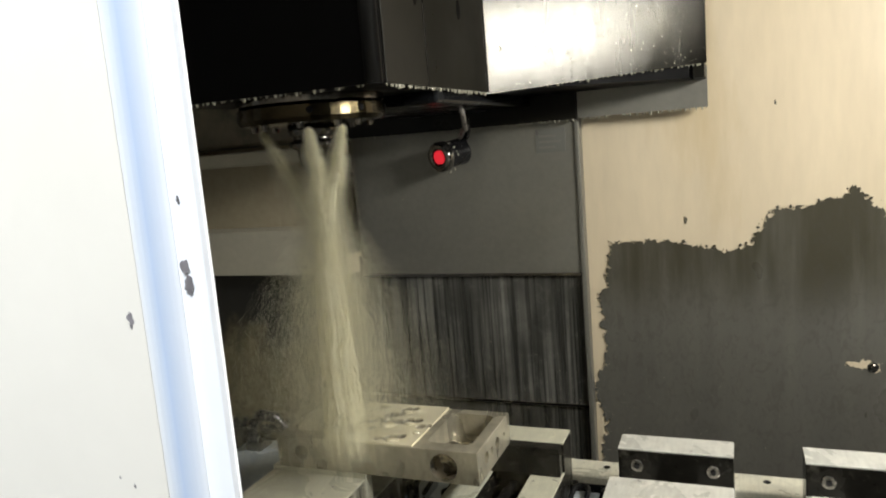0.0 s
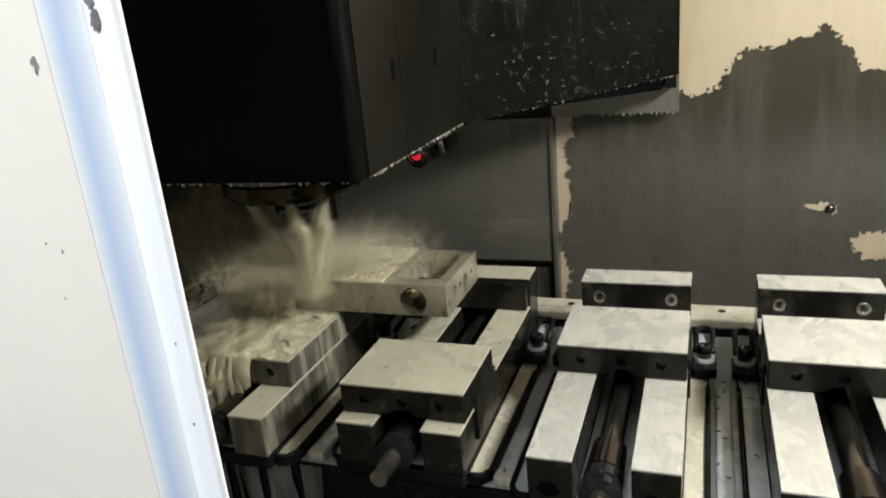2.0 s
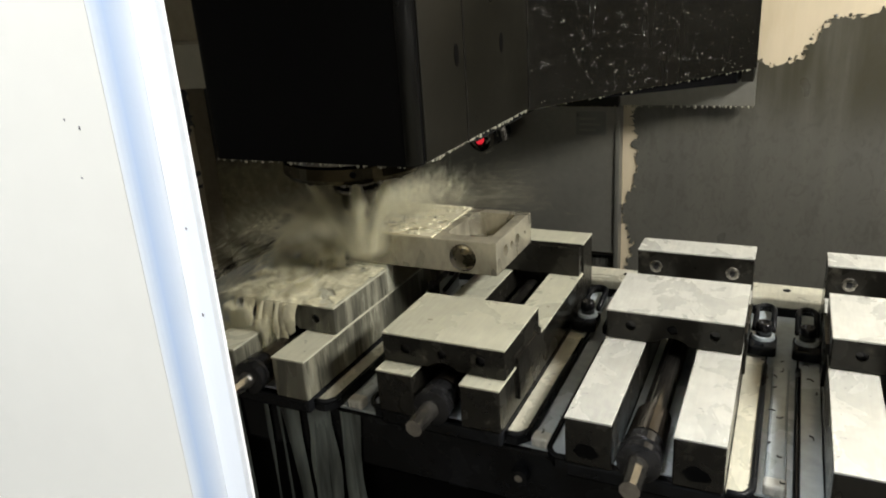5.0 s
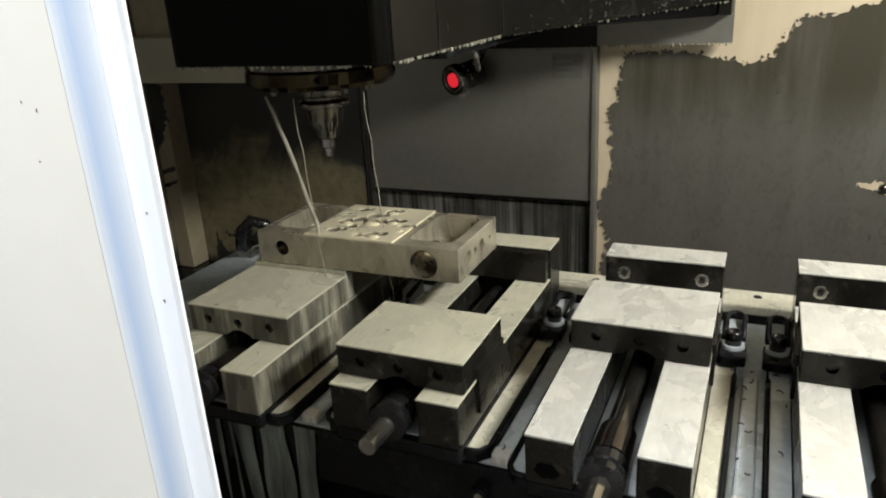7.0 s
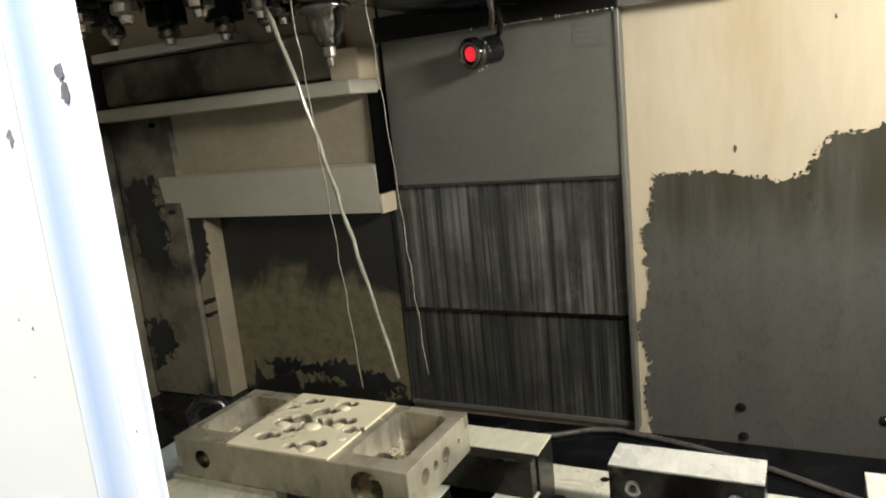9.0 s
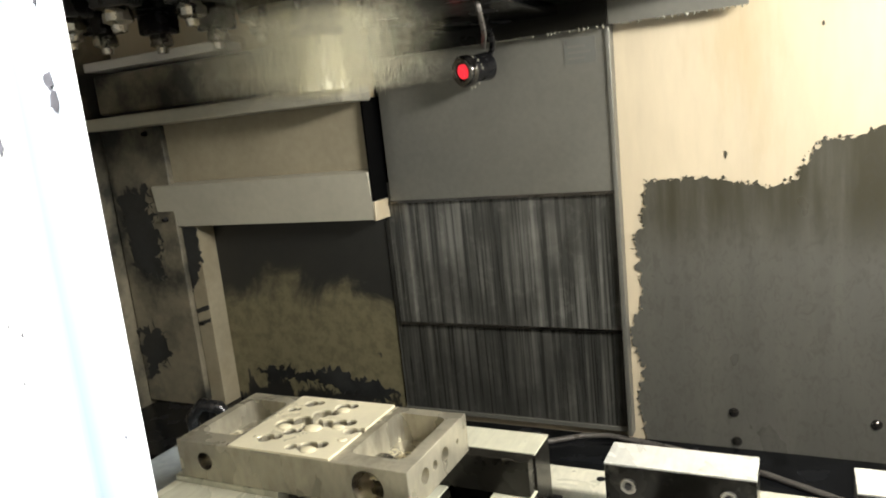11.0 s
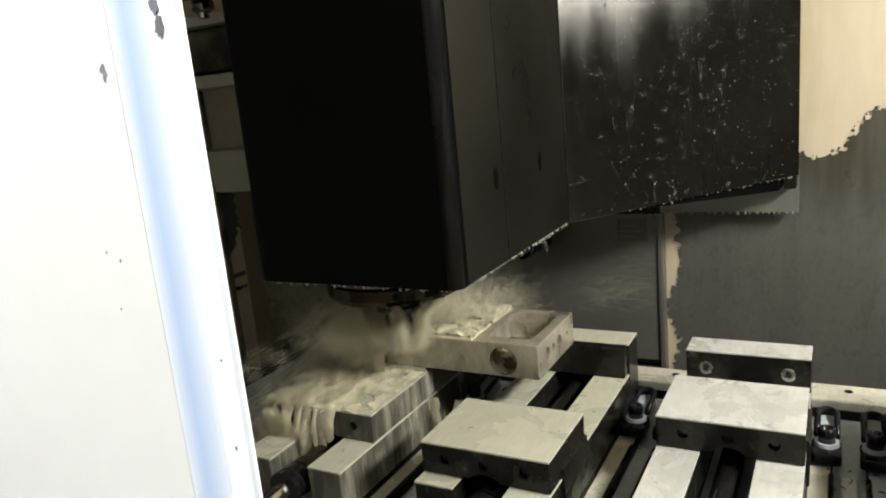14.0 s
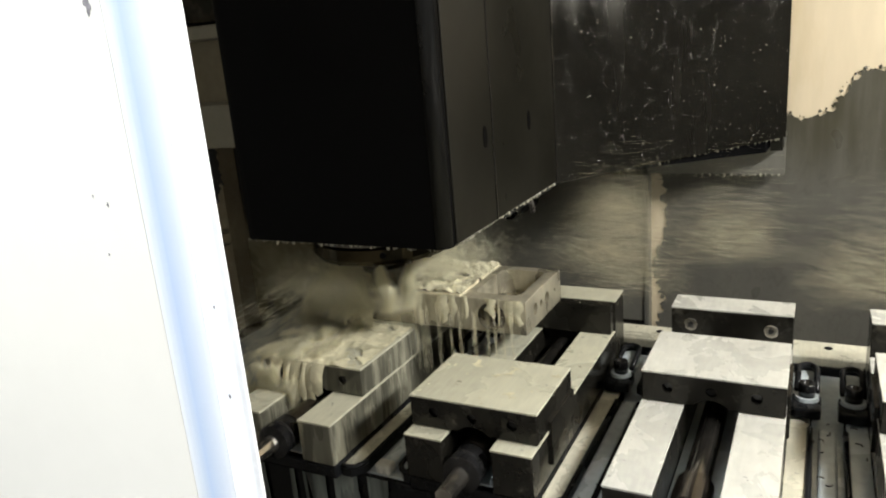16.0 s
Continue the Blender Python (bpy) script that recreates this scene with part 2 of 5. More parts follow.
CAST_DARK = mat("dark_casting", (0.006, 0.0065, 0.0075), 0.2, 0.0, var=0.6, scale=14, fine=100, bump=0.2, spec=0.14)
BLACKENED = mat("blackened_bolt_steel", (0.03, 0.03, 0.032), 0.25, 0.7, var=0.3, scale=40, bump=0.05)
BRIGHT = mat("turned_steel", (0.55, 0.52, 0.45), 0.22, 0.95, var=0.15, scale=30, fine=200, bump=0.04)
BRONZE = mat("oily_bronze", (0.07, 0.06, 0.05), 0.2, 0.9, var=0.35, scale=30, bump=0.06, rough_var=0.08)
STEEL = mat("worn_steel", (0.30, 0.285, 0.26), 0.15, 0.95, var=0.35, scale=30, fine=150, bump=0.06, rough_var=0.08)
SCREW = mat("oily_screw_steel", (0.13, 0.122, 0.11), 0.16, 0.95, var=0.4, scale=26, fine=150, bump=0.06, rough_var=0.08)
BRASS = mat("brassy_nose_ring", (0.036, 0.029, 0.016), 0.2, 0.95, var=0.3, scale=18, bump=0.05)
ALU = mat("milled_aluminium", (0.36, 0.335, 0.26), 0.3, 0.5, var=0.35, scale=20, fine=140, bump=0.08, stain=(0.17, 0.155, 0.115), stain_at=0.50, stain_scale=26, sharp=0.3, stretch=(1, 1, 0.5))
ALU_CLEAN = mat("clean_milled_face", (0.72, 0.67, 0.50), 0.36, 0.25, var=0.08, scale=14, fine=160, bump=0.03)
DOOR = mat("white_door_paint", (0.70, 0.675, 0.62), 0.42, var=0.03, scale=4, fine=60, bump=0.02)
DOOR_EDGE = mat("graded_blue_door_edge", (0.50, 0.60, 0.80), 0.35, var=0.05, scale=5, fine=40, bump=0.02)
# pale to blue and back to pale, graded across the bevel by x
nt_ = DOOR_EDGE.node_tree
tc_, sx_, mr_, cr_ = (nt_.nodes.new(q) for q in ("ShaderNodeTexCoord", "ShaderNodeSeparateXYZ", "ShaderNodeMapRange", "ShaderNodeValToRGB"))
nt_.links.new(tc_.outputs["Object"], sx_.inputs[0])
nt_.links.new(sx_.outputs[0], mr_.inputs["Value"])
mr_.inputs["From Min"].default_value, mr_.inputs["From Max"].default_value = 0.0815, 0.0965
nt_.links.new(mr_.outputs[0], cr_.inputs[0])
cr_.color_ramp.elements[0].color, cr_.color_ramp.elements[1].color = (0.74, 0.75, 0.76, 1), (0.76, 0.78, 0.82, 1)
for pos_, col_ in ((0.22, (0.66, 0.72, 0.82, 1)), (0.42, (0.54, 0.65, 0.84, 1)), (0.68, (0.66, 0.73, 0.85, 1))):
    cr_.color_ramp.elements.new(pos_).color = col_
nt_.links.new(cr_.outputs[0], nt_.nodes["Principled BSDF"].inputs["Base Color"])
CHIP = mat("chipped_paint", (0.16, 0.15, 0.16), 0.6, var=0.6, scale=90, fine=300, bump=0.3)
ROOM = mat("workshop_wall_paint", (0.62, 0.62, 0.60), 0.7, var=0.06, scale=2, bump=0.05)
FLOORM = mat("workshop_concrete", (0.26, 0.26, 0.25), 0.6, var=0.25, scale=3, bump=0.1)
MILK = mat("milky_coolant", (0.98, 0.95, 0.76), 0.35, var=0.02, scale=30, bump=0)
HAZE = mat("thin_mist", (0.74, 0.69, 0.51), 0.3, var=0.2, scale=40, bump=0)
MILK_FLOW = mat("milky_flow", (0.58, 0.55, 0.40), 0.22, var=0.2, scale=45, fine=160, bump=0.25, coat=0.3)
for m_ in (MILK, HAZE):
    # thin milk lets part of the light through
    n_, link_ = m_.node_tree.nodes, m_.node_tree.links.new
    tr_, mx_ = n_.new("ShaderNodeBsdfTranslucent"), n_.new("ShaderNodeMixShader")
    tr_.inputs[0].default_value = (0.74, 0.69, 0.51, 1) if m_ is HAZE else (0.98, 0.95, 0.76, 1)
    mx_.inputs[0].default_value = 0.42
    link_(n_["Principled BSDF"].outputs[0], mx_.inputs[1])
    link_(tr_.outputs[0], mx_.inputs[2])
    link_(mx_.outputs[0], n_["Material Output"].inputs["Surface"])
POOL = mat("standing_coolant", (0.62, 0.57, 0.41), 0.12, var=0.15, scale=60, bump=0.05, coat=0.5)
WATER = mat("thin_coolant", (0.26, 0.25, 0.20), 0.06, var=0.3, scale=40, bump=0.2)
RUN = mat("coolant_runs", (0.10, 0.115, 0.112), 0.2, var=0.8, scale=30, fine=60, bump=0.3, stretch=(1, 1, 0.12))
RED = glow("red_lens", (1.0, 0.03, 0.05), 0.6)
LENS = glow("lamp_lens", (1.0, 0.93, 0.78), 6.0)
TUBE = glow("ceiling_tube", (0.93, 0.97, 1.0), 5.0)
LABEL = mat("grey_label", (0.15, 0.15, 0.135), 0.4, 0.2, var=0.1, scale=20)
HOSE = mat("grey_hose", (0.12, 0.11, 0.10), 0.35, 0.3, var=0.2, scale=40, bump=0.1)


# ---------------------------------------------------------------- mesh helpers
def box(bm, x0, x1, y0, y1, z0, z1, bevel=0.0, seg=2):
    vs = bmesh.ops.create_cube(bm, size=1)["verts"]
    for v in vs:
        v.co = Vector((x0 + (v.co.x + 0.5) * (x1 - x0), y0 + (v.co.y + 0.5) * (y1 - y0), z0 + (v.co.z + 0.5) * (z1 - z0)))
    if bevel:
        es = list({e for v in vs for e in v.link_edges})
        bmesh.ops.bevel(bm, geom=es, offset=bevel, segments=seg, affect="EDGES", profile=0.5)
    return bm


def cyl(bm, p0, p1, r0, r1=None, seg=24):
    p0, p1 = Vector(p0), Vector(p1)
    d = p1 - p0
    q = d.to_track_quat("Z", "Y").to_matrix().to_4x4()
    bmesh.ops.create_cone(bm, cap_ends=True, segments=seg, radius1=r0, radius2=r0 if r1 is None else r1, depth=d.length,
                          matrix=Matrix.Translation((p0 + p1) / 2) @ q)
    return bm


def lathe(bm, centre, profile, seg=40):
    """profile: (radius, z) from top to bottom, about a vertical axis."""
    rings = []
    for r, z in profile:
        rings.append([bm.verts.new((centre[0] + r * math.cos(2 * math.pi * i / seg), centre[1] + r * math.sin(2 * math.pi * i / seg), z)) for i in range(seg)])
    for a, b in zip(rings, rings[1:]):
        for i in range(seg):
            bm.faces.new((a[i], b[i], b[(i + 1) % seg], a[(i + 1) % seg]))
    bm.faces.new(list(reversed(rings[0])))
    bm.faces.new(rings[-1])
    bmesh.ops.recalc_face_normals(bm, faces=bm.faces[:])
    return bm


def prism(bm, outline, z0, z1, bevel=0.0):
    """outline: (x, y) corners, raised from z0 to z1."""
    lo = [bm.verts.new((x, y, z0)) for x, y in outline]
    hi = [bm.verts.new((x, y, z1)) for x, y in outline]
    faces = [bm.faces.new(lo), bm.faces.new(hi)]
    k = len(lo)
    for i in range(k):
        faces.append(bm.faces.new((lo[i], lo[(i + 1) % k], hi[(i + 1) % k], hi[i])))
    bmesh.ops.recalc_face_normals(bm, faces=faces)
    if bevel:
        es = [e for e in bm.edges if e.verts[0] in hi and e.verts[1] in hi]
        bmesh.ops.bevel(bm, geom=es, offset=bevel, segments=2, affect="EDGES", profile=0.5)
    return bm


def tube(bm, pts, r, seg=8):
    pts = [Vector(p) for p in pts]
    rings = []
    for i, p in enumerate(pts):
        d = (pts[min(i + 1, len(pts) - 1)] - pts[max(i - 1, 0)]).normalized()
        a = d.orthogonal().normalized()
        if rings:
            a = (last - d * last.dot(d)).normalized()
        last = a
        b = d.cross(a)
        rr = r[i] if isinstance(r, (list, tuple)) else r
        rings.append([bm.verts.new(p + (a * math.cos(2 * math.pi * j / seg) + b * math.sin(2 * math.pi * j / seg)) * rr) for j in range(seg)])
    for a, b in zip(rings, rings[1:]):
        for j in range(seg):
            bm.faces.new((a[j], a[(j + 1) % seg], b[(j + 1) % seg], b[j]))
    bm.faces.new(list(reversed(rings[0])))
    bm.faces.new(rings[-1])
    return bm


def rounded_rect(x0, x1, y0, y1, r, seg=4):
    out = []
    for cx, cy, a0 in ((x1 - r, y1 - r, 0), (x0 + r, y1 - r, 90), (x0 + r, y0 + r, 180), (x1 - r, y0 + r, 270)):
        for i in range(seg + 1):
            a = radians(a0 + 90 * i / seg)
            out.append((cx + r * math.cos(a), cy + r * math.sin(a)))
    return out


def mesh_from(bm, name, material, base, smooth=False):
    bm.transform(Matrix.Translation(-Vector(base)))
    me = bpy.data.meshes.new(name)
    bm.to_mesh(me)
    bm.free()
    me.materials.append(material)
    if smooth:
        me.shade_smooth()
    return me


def thing(name, base, label, category, group="", kind=""):
    ob = new(name)
    ob.location = base
    ob.empty_display_size = 0.05
    return tagged(ob, label, category, group, kind)


def base_of(ob):
    return ob.matrix_basis.translation if ob.parent is None else base_of(ob.parent)


def part(name, bm, material, parent, label="", smooth=False):
    ob = new(name, mesh_from(bm, name, material, base_of(parent), smooth))
    ob.parent = parent
    if label:
        ob["label"] = label
    return ob


def solid(name, bm, material, label, category, kind="", group="", base=(0, 0, 0), smooth=False):
    ob = new(name, mesh_from(bm, name, material, base, smooth))
    ob.location = base
    return tagged(ob, label, category, group, kind)


def carve(bm, cutter):
    """The solid bm less the solid cutter, as a new bmesh."""
    obs = []
    for b in (bm, cutter):
        me = bpy.data.meshes.new("carving")
        b.to_mesh(me)
        b.free()
        obs.append(new("carving", me))
    mod = obs[0].modifiers.new("cut", "BOOLEAN")
    mod.operation, mod.solver, mod.object = "DIFFERENCE", "EXACT", obs[1]
    mod.use_self = True
    dg = bpy.context.evaluated_depsgraph_get()
    me = bpy.data.meshes.new_from_object(obs[0].evaluated_get(dg))
    out = bmesh.new()
    out.from_mesh(me)
    bpy.data.meshes.remove(me)
    for o in obs:
        d = o.data
        bpy.data.objects.remove(o)
        bpy.data.meshes.remove(d)
    return out


BM = bmesh.new

# ---------------------------------------------------------------- the setting
WALL_Y = 1.44
solid("wall_back", box(BM(), -2.0, 0.80, WALL_Y, WALL_Y + 0.03, 0.40, 2.40), CREAM, "cream enamelled sheet metal back wall, water-marked", "wall", "structure")
# out of view; dark to keep reflection and bounce on the head low
solid("wall_right", box(BM(), 0.80, 0.83, 0.22, WALL_Y + 0.03, 0.40, 2.40), SIDE, "unseen side wall of the enclosure, dark for the wing panel's reflection", "wall", "structure")
solid("wall_left", box(BM(), -1.66, -1.63, 0.22, WALL_Y, 0.40, 2.40), CREAM_DIRTY, "dirty cream side wall with black coolant stains", "wall", "structure")
# roof and front panels are unseen, added to hold back the workshop light
solid("ceiling", box(BM(), -2.0, 0.83, 0.22, WALL_Y + 0.03, 2.40, 2.43), CREAM, "unseen sheet metal roof added over the machine enclosure", "ceiling", "structure")
solid("floor", box(BM(), -1.66, 0.83, 0.22, WALL_Y, 0.38, 0.41), BLACK, "black chip pan floor of the machine", "floor", "structure")
solid("front_panel", box(BM(), -2.0, 0.83, 0.17, 0.22, 0.0, 0.98), DOOR, "white front panel below the machine door", "panel", "structure")
solid("front_panel_above", box(BM(), -2.0, 0.83, 0.17, 0.22, 2.02, 2.43), DOOR, "unseen white panel added above the machine door", "panel", "structure")
solid("front_panel_side", box(BM(), 0.62, 0.83, 0.17, 0.22, 0.98, 2.02), DOOR, "white front panel beside the door opening", "panel", "structure")
# unseen workshop round the machine, added to close the place
solid("workshop_floor", box(BM(), -4, 4, -4, 4, -0.1, -0.002), FLOORM, "grey concrete workshop floor", "floor", "structure")
solid("workshop_ceiling", box(BM(), -4, 4, -4, 4, 3.05, 3.15), ROOM, "pale workshop ceiling", "ceiling", "structure")
for n_, b_ in (("workshop_wall_front", (-4, 4, -4.1, -4)), ("workshop_wall_back", (-4, 4, 4, 4.1)), ("workshop_wall_left", (-4.1, -4, -4, 4)), ("workshop_wall_right", (4, 4.1, -4, 4))):
    solid(n_, box(BM(), *b_, 0.0, 3.05), ROOM, "plain pale workshop wall", "wall", "structure")
panel = thing("ceiling_light", (-0.5, -0.26, 3.0), "unseen ceiling panel lamp, added for the workshop light on the door", "ceiling light")
part("diffuser", box(BM(), -1.1, 0.1, -0.41, -0.11, 2.97, 3.0), TUBE, panel)
part("frame", box(BM(), -1.13, 0.13, -0.44, -0.08, 3.0, 3.05, 0.005), DOOR, panel)


def jagged(corners, steps=9, rough=0.010, closed_from=0):
    """A torn outline through the corners."""
    out = []
    k = len(corners)
    for i in range(k):
        a, b = Vector(corners[i]), Vector(corners[(i + 1) % k])
        m = max(1, min(90, int((b - a).length / 0.0022)))
        wild = i < closed_from
        for j in range(m):
            p = a.lerp(b, j / m)
            if wild:
                q = Vector((p.x * 55, p.y * 55, 3.0))
                f = noise.fractal(q, 0.6, 2.2, 5) * rough * 0.6 + noise.fractal(q * 3.1, 0.4, 2.2, 4) * rough * 0.65
                g = noise.fractal(q + Vector((9, 4, 1)), 0.6, 2.2, 5) * rough * 0.6 + noise.fractal(q * 3.1 + Vector((5, 2, 8)), 0.4, 2.2, 4) * rough * 0.65
                p = p + Vector((f, g))
            out.append((p.x, p.y))
    return out


def film(name, outline, thick, y, material, label, face=-1):
    """A thin torn-edged sheet on a wall that faces the door."""
    from mathutils.geometry import delaunay_2d_cdt
    vs, es, fs = delaunay_2d_cdt([Vector(p) for p in outline], [], [list(range(len(outline)))], 1, 1e-5)[:3]
    bm = BM()
    hi = [bm.verts.new((v.x, y - thick, v.y)) for v in vs]
    for f in fs:
        bm.faces.new([hi[i] for i in f])
    edge = [e for e in bm.edges if len(e.link_faces) == 1]
    ex = bmesh.ops.extrude_edge_only(bm, edges=edge)["geom"]
    for v in ex:
        if isinstance(v, bmesh.types.BMVert):
            v.co.y = y
    bmesh.ops.recalc_face_normals(bm, faces=bm.faces[:])
    return solid(name, bm, material, label, "stain", "structure")


STAIN_EDGE = [(-0.275, 0.856), (-0.289, 0.94), (-0.272, 1.00), (-0.289, 1.043), (-0.299, 1.073), (-0.275, 1.122), (-0.266, 1.203), (-0.281, 1.276),
              (-0.264, 1.29), (-0.254, 1.377), (-0.185, 1.384), (-0.121, 1.379), (-0.07, 1.366), (-0.02, 1.360), (0.015, 1.380), (0.031, 1.413), (0.055, 1.440),
              (0.079, 1.437), (0.125, 1.445), (0.161, 1.459), (0.183, 1.472), (0.205, 1.448), (0.224, 1.428), (0.235, 1.393), (0.30, 1.39), (0.38, 1.42),
              (0.55, 1.40), (0.80, 1.42), (0.80, 0.42), (-0.27, 0.42)]
film("wall_stain", jagged(STAIN_EDGE, rough=0.011, closed_from=27), 0.0025, WALL_Y, STAIN, label="dark wet patch of bare steel where the paint has peeled off")
rs = random.Random(21)
bm = BM()
top_edge = [Vector(q) for q in STAIN_EDGE[8:25]]
for i in range(80):
    e = rs.randrange(len(top_edge) - 1)
    q = top_edge[e].lerp(top_edge[e + 1], rs.random()) + Vector((rs.gauss(0, 0.004), rs.gauss(0.001, 0.0045)))
    r = 0.0008 + 0.0034 * rs.random() ** 2.5
    w = [(q.x + r * rs.uniform(0.5, 1.3) * math.cos(u * 0.698), WALL_Y - 0.0012, q.y + r * rs.uniform(0.5, 1.3) * math.sin(u * 0.698)) for u in range(9)]
    mid = bm.verts.new((q.x, WALL_Y - 0.0022, q.y))
    w = [bm.verts.new(v) for v in w]
    for u in range(9):
        bm.faces.new((mid, w[(u + 1) % 9], w[u]))
for cx, cz, r in ((-0.105, 1.423, 0.0045), (0.055, 1.632, 0.003)):
    w = [bm.verts.new((cx + r * rs.uniform(0.4, 0.9) * math.cos(u * 0.698), WALL_Y - 0.0012, cz + r * 1.6 * rs.uniform(0.6, 1.2) * math.sin(u * 0.698))) for u in range(9)]
    bm.faces.new(w)
bmesh.ops.recalc_face_normals(bm, faces=bm.faces[:])
solid("paint_pit", bm, STAIN, "small dark pits where the cream paint has flaked off", "paint damage", "stuff")
film("paint_remnant", jagged([(0.244, 1.075), (0.27, 1.095), (0.33, 1.10), (0.335, 1.05), (0.279, 1.042)], rough=0.012, closed_from=5), 0.0015, WALL_Y - 0.0025, CREAM, label="patch of cream paint left on the wall")
film("paint_remnant", jagged([(0.165, 1.145), (0.20, 1.152), (0.225, 1.147), (0.222, 1.135), (0.19, 1.137)], rough=0.008, closed_from=5), 0.0015, WALL_Y - 0.0025, CREAM, label="small sliver of cream paint left on the wall")
for bx, bz in ((0.211, 1.141), (-0.104, 0.920), (0.136, 0.919), (0.30, 0.93), (-0.10, 0.86)):
    b = thing("wall_bolt", (bx, WALL_Y - 0.0025, bz), "small domed bolt in the stained back wall", "bolt", "bolts of the back wall")
    part("bolt_head", cyl(BM(), (bx, WALL_Y - 0.0025, bz), (bx, WALL_Y - 0.009, bz), 0.0065, 0.0045, 12), SCREW, b)
    part("washer", cyl(BM(), (bx, WALL_Y - 0.0025, bz), (bx, WALL_Y - 0.0045, bz), 0.0095, 0.0095, 16), STEEL, b)

# guide strip beside the way cover, and the fixed lower cover
solid("cover_guide_strip", box(BM(), -0.3062, -0.2965, 1.4085, WALL_Y - 0.001, 0.86, 2.40, 0.002), PLATE, "narrow grey guide strip beside the way cover", "trim", "structure")
low = thing("lower_way_cover", (-0.57, 1.434, 0.87), "lowest steel way cover plate with pale coolant streaks", "way cover")
part("plate", box(BM(), -0.835, -0.3065, 1.428, 1.436, 0.865, 1.36), STREAK_LOW, low)
part("lip", box(BM(), -0.835, -0.3065, 1.423, 1.428, 0.862, 0.872, 0.001), PLATE, low)
solid("apron", prism(BM(), [(-1.6, 1.10), (0.79, 1.10), (0.79, 1.436), (-1.6, 1.436)], 0.70, 0.845), CAST_DARK, "dark sloping chip apron under the way covers", "apron", "structure")

# cream housing at the left of the covers (tool changer side)
hs = thing("tool_changer_housing", (-1.15, 1.43, 1.33), "cream sheet metal housing with a sloped lower lip and a pale ledge", "housing", kind="structure")
for name_, mat_, prof in (("housing_lip", CREAM_PALE, [(1.438, 1.333), (1.365, 1.335), (1.352, 1.440), (1.376, 1.446), (1.438, 1.446)]),
                          ("housing_body", CREAM_DULL, [(1.438, 1.4465), (1.376, 1.4465), (1.372, 1.60), (1.438, 1.60)])):
    bm = BM()
    k_ = len(prof)
    ends = [[bm.verts.new((x, y, z)) for y, z in prof] for x in (-1.47, -0.822)]
    bm.faces.new(ends[0])
    bm.faces.new(ends[1])
    for i in range(k_):
        bm.faces.new((ends[0][i], ends[0][(i + 1) % k_], ends[1][(i + 1) % k_], ends[1][i]))
    bmesh.ops.recalc_face_normals(bm, faces=bm.faces[:])
    part(name_, bm, mat_, hs)
part("ledge", box(BM(), -1.56, -0.800, 1.265, 1.3715, 1.592, 1.622, 0.004), CREAM_PALE, hs)
part("upper_cowl", box(BM(), -1.62, -0.905, 1.36, 1.438, 1.632, 1.735, 0.01), CREAM_DIRTY, hs)
part("end_block", box(BM(), -0.90, -0.826, 1.345, 1.438, 1.600, 1.69, 0.004), CREAM, hs)
# black plate over the end face: the dark of the gap as colour
part("gap_dark_plate", box(BM(), -0.8217, -0.8165, 1.360, 1.438, 1.3770, 1.599, 0.0005), BLACK, hs, "black plate standing for the dark gap beside the housing")
part("end_cap", box(BM(), -0.8215, -0.8165, 1.362, 1.438, 1.333, 1.375, 0.001), CREAM, hs)
for px, pz in ((-1.44, 1.355), (-1.46, 1.575)):
    part("screw", cyl(BM(), (px, 1.356, pz), (px, 1.345, pz), 0.007, 0.005, 10), BLACKENED, hs)
# the gap's darkness, put in as a black strip
solid("cover_gap_strip", box(BM(), -0.8215, -0.8362 + 0.0300, 1.4285, 1.4385, 1.40, 2.40), BLACK, "black strip put in for the dark gap between housing and way covers", "gap", "structure")
# the strip's brightness is put into the ledge's white colour
solid("top_ledge", box(BM(), -1.62, -1.18, 1.34, 1.436, 1.742, 1.765, 0.003), DOOR, "white ledge for the bright strip above the housing", "trim", "structure")
solid("wall_recess", box(BM(), -1.36, -0.840, 1.432, 1.4385, 0.846, 1.332), CREAM_OLD, "recessed cream wall, black towards the top, with black sludge low down", "wall", "structure")
solid("recess_jamb", box(BM(), -1.41, -1.362, 1.375, 1.438, 0.846, 1.332, 0.002), CREAM_DULL, "grimy cream jamb of the recess", "trim", "structure")
solid("recess_post", box(BM(), -1.625, -1.412, 1.36, 1.438, 0.846, 1.60, 0.003), CREAM_DIRTY, "dirty cream corner post", "trim", "structure")

film("sludge_shade_film", jagged([(-1.28, 0.925), (-1.20, 0.945), (-1.12, 0.935), (-1.04, 0.947), (-0.97, 0.930), (-0.90, 0.915), (-0.86, 0.895), (-0.88, 0.872), (-0.96, 0.893), (-1.05, 0.905), (-1.15, 0.918), (-1.24, 0.905)], rough=0.022, closed_from=12), 0.001, 1.432, SLUDGE_SHADE, "black coolant sludge smeared on the recessed wall")
film("sludge_shade_film", jagged([(-1.60, 1.42), (-1.50, 1.44), (-1.48, 1.30), (-1.50, 1.20), (-1.58, 1.22)], rough=0.03, closed_from=5), 0.001, 1.36, SLUDGE_SHADE, "black sludge patch on the corner post")
film("sludge_shade_film", jagged([(-1.62, 1.05), (-1.54, 1.06), (-1.52, 0.98), (-1.60, 0.92)], rough=0.03, closed_from=4), 0.001, 1.36, SLUDGE_SHADE, "black sludge patch on the corner post")
# shade of the housing above, laid on the jamb as a dark sheet
film("sludge_shade_film", jagged([(-1.409, 1.16), (-1.385, 1.20), (-1.364, 1.24), (-1.364, 1.331), (-1.409, 1.331)], rough=0.012, closed_from=3), 0.001, 1.375, SLUDGE_SHADE, "dark sheet for the housing's shade on the upper jamb")
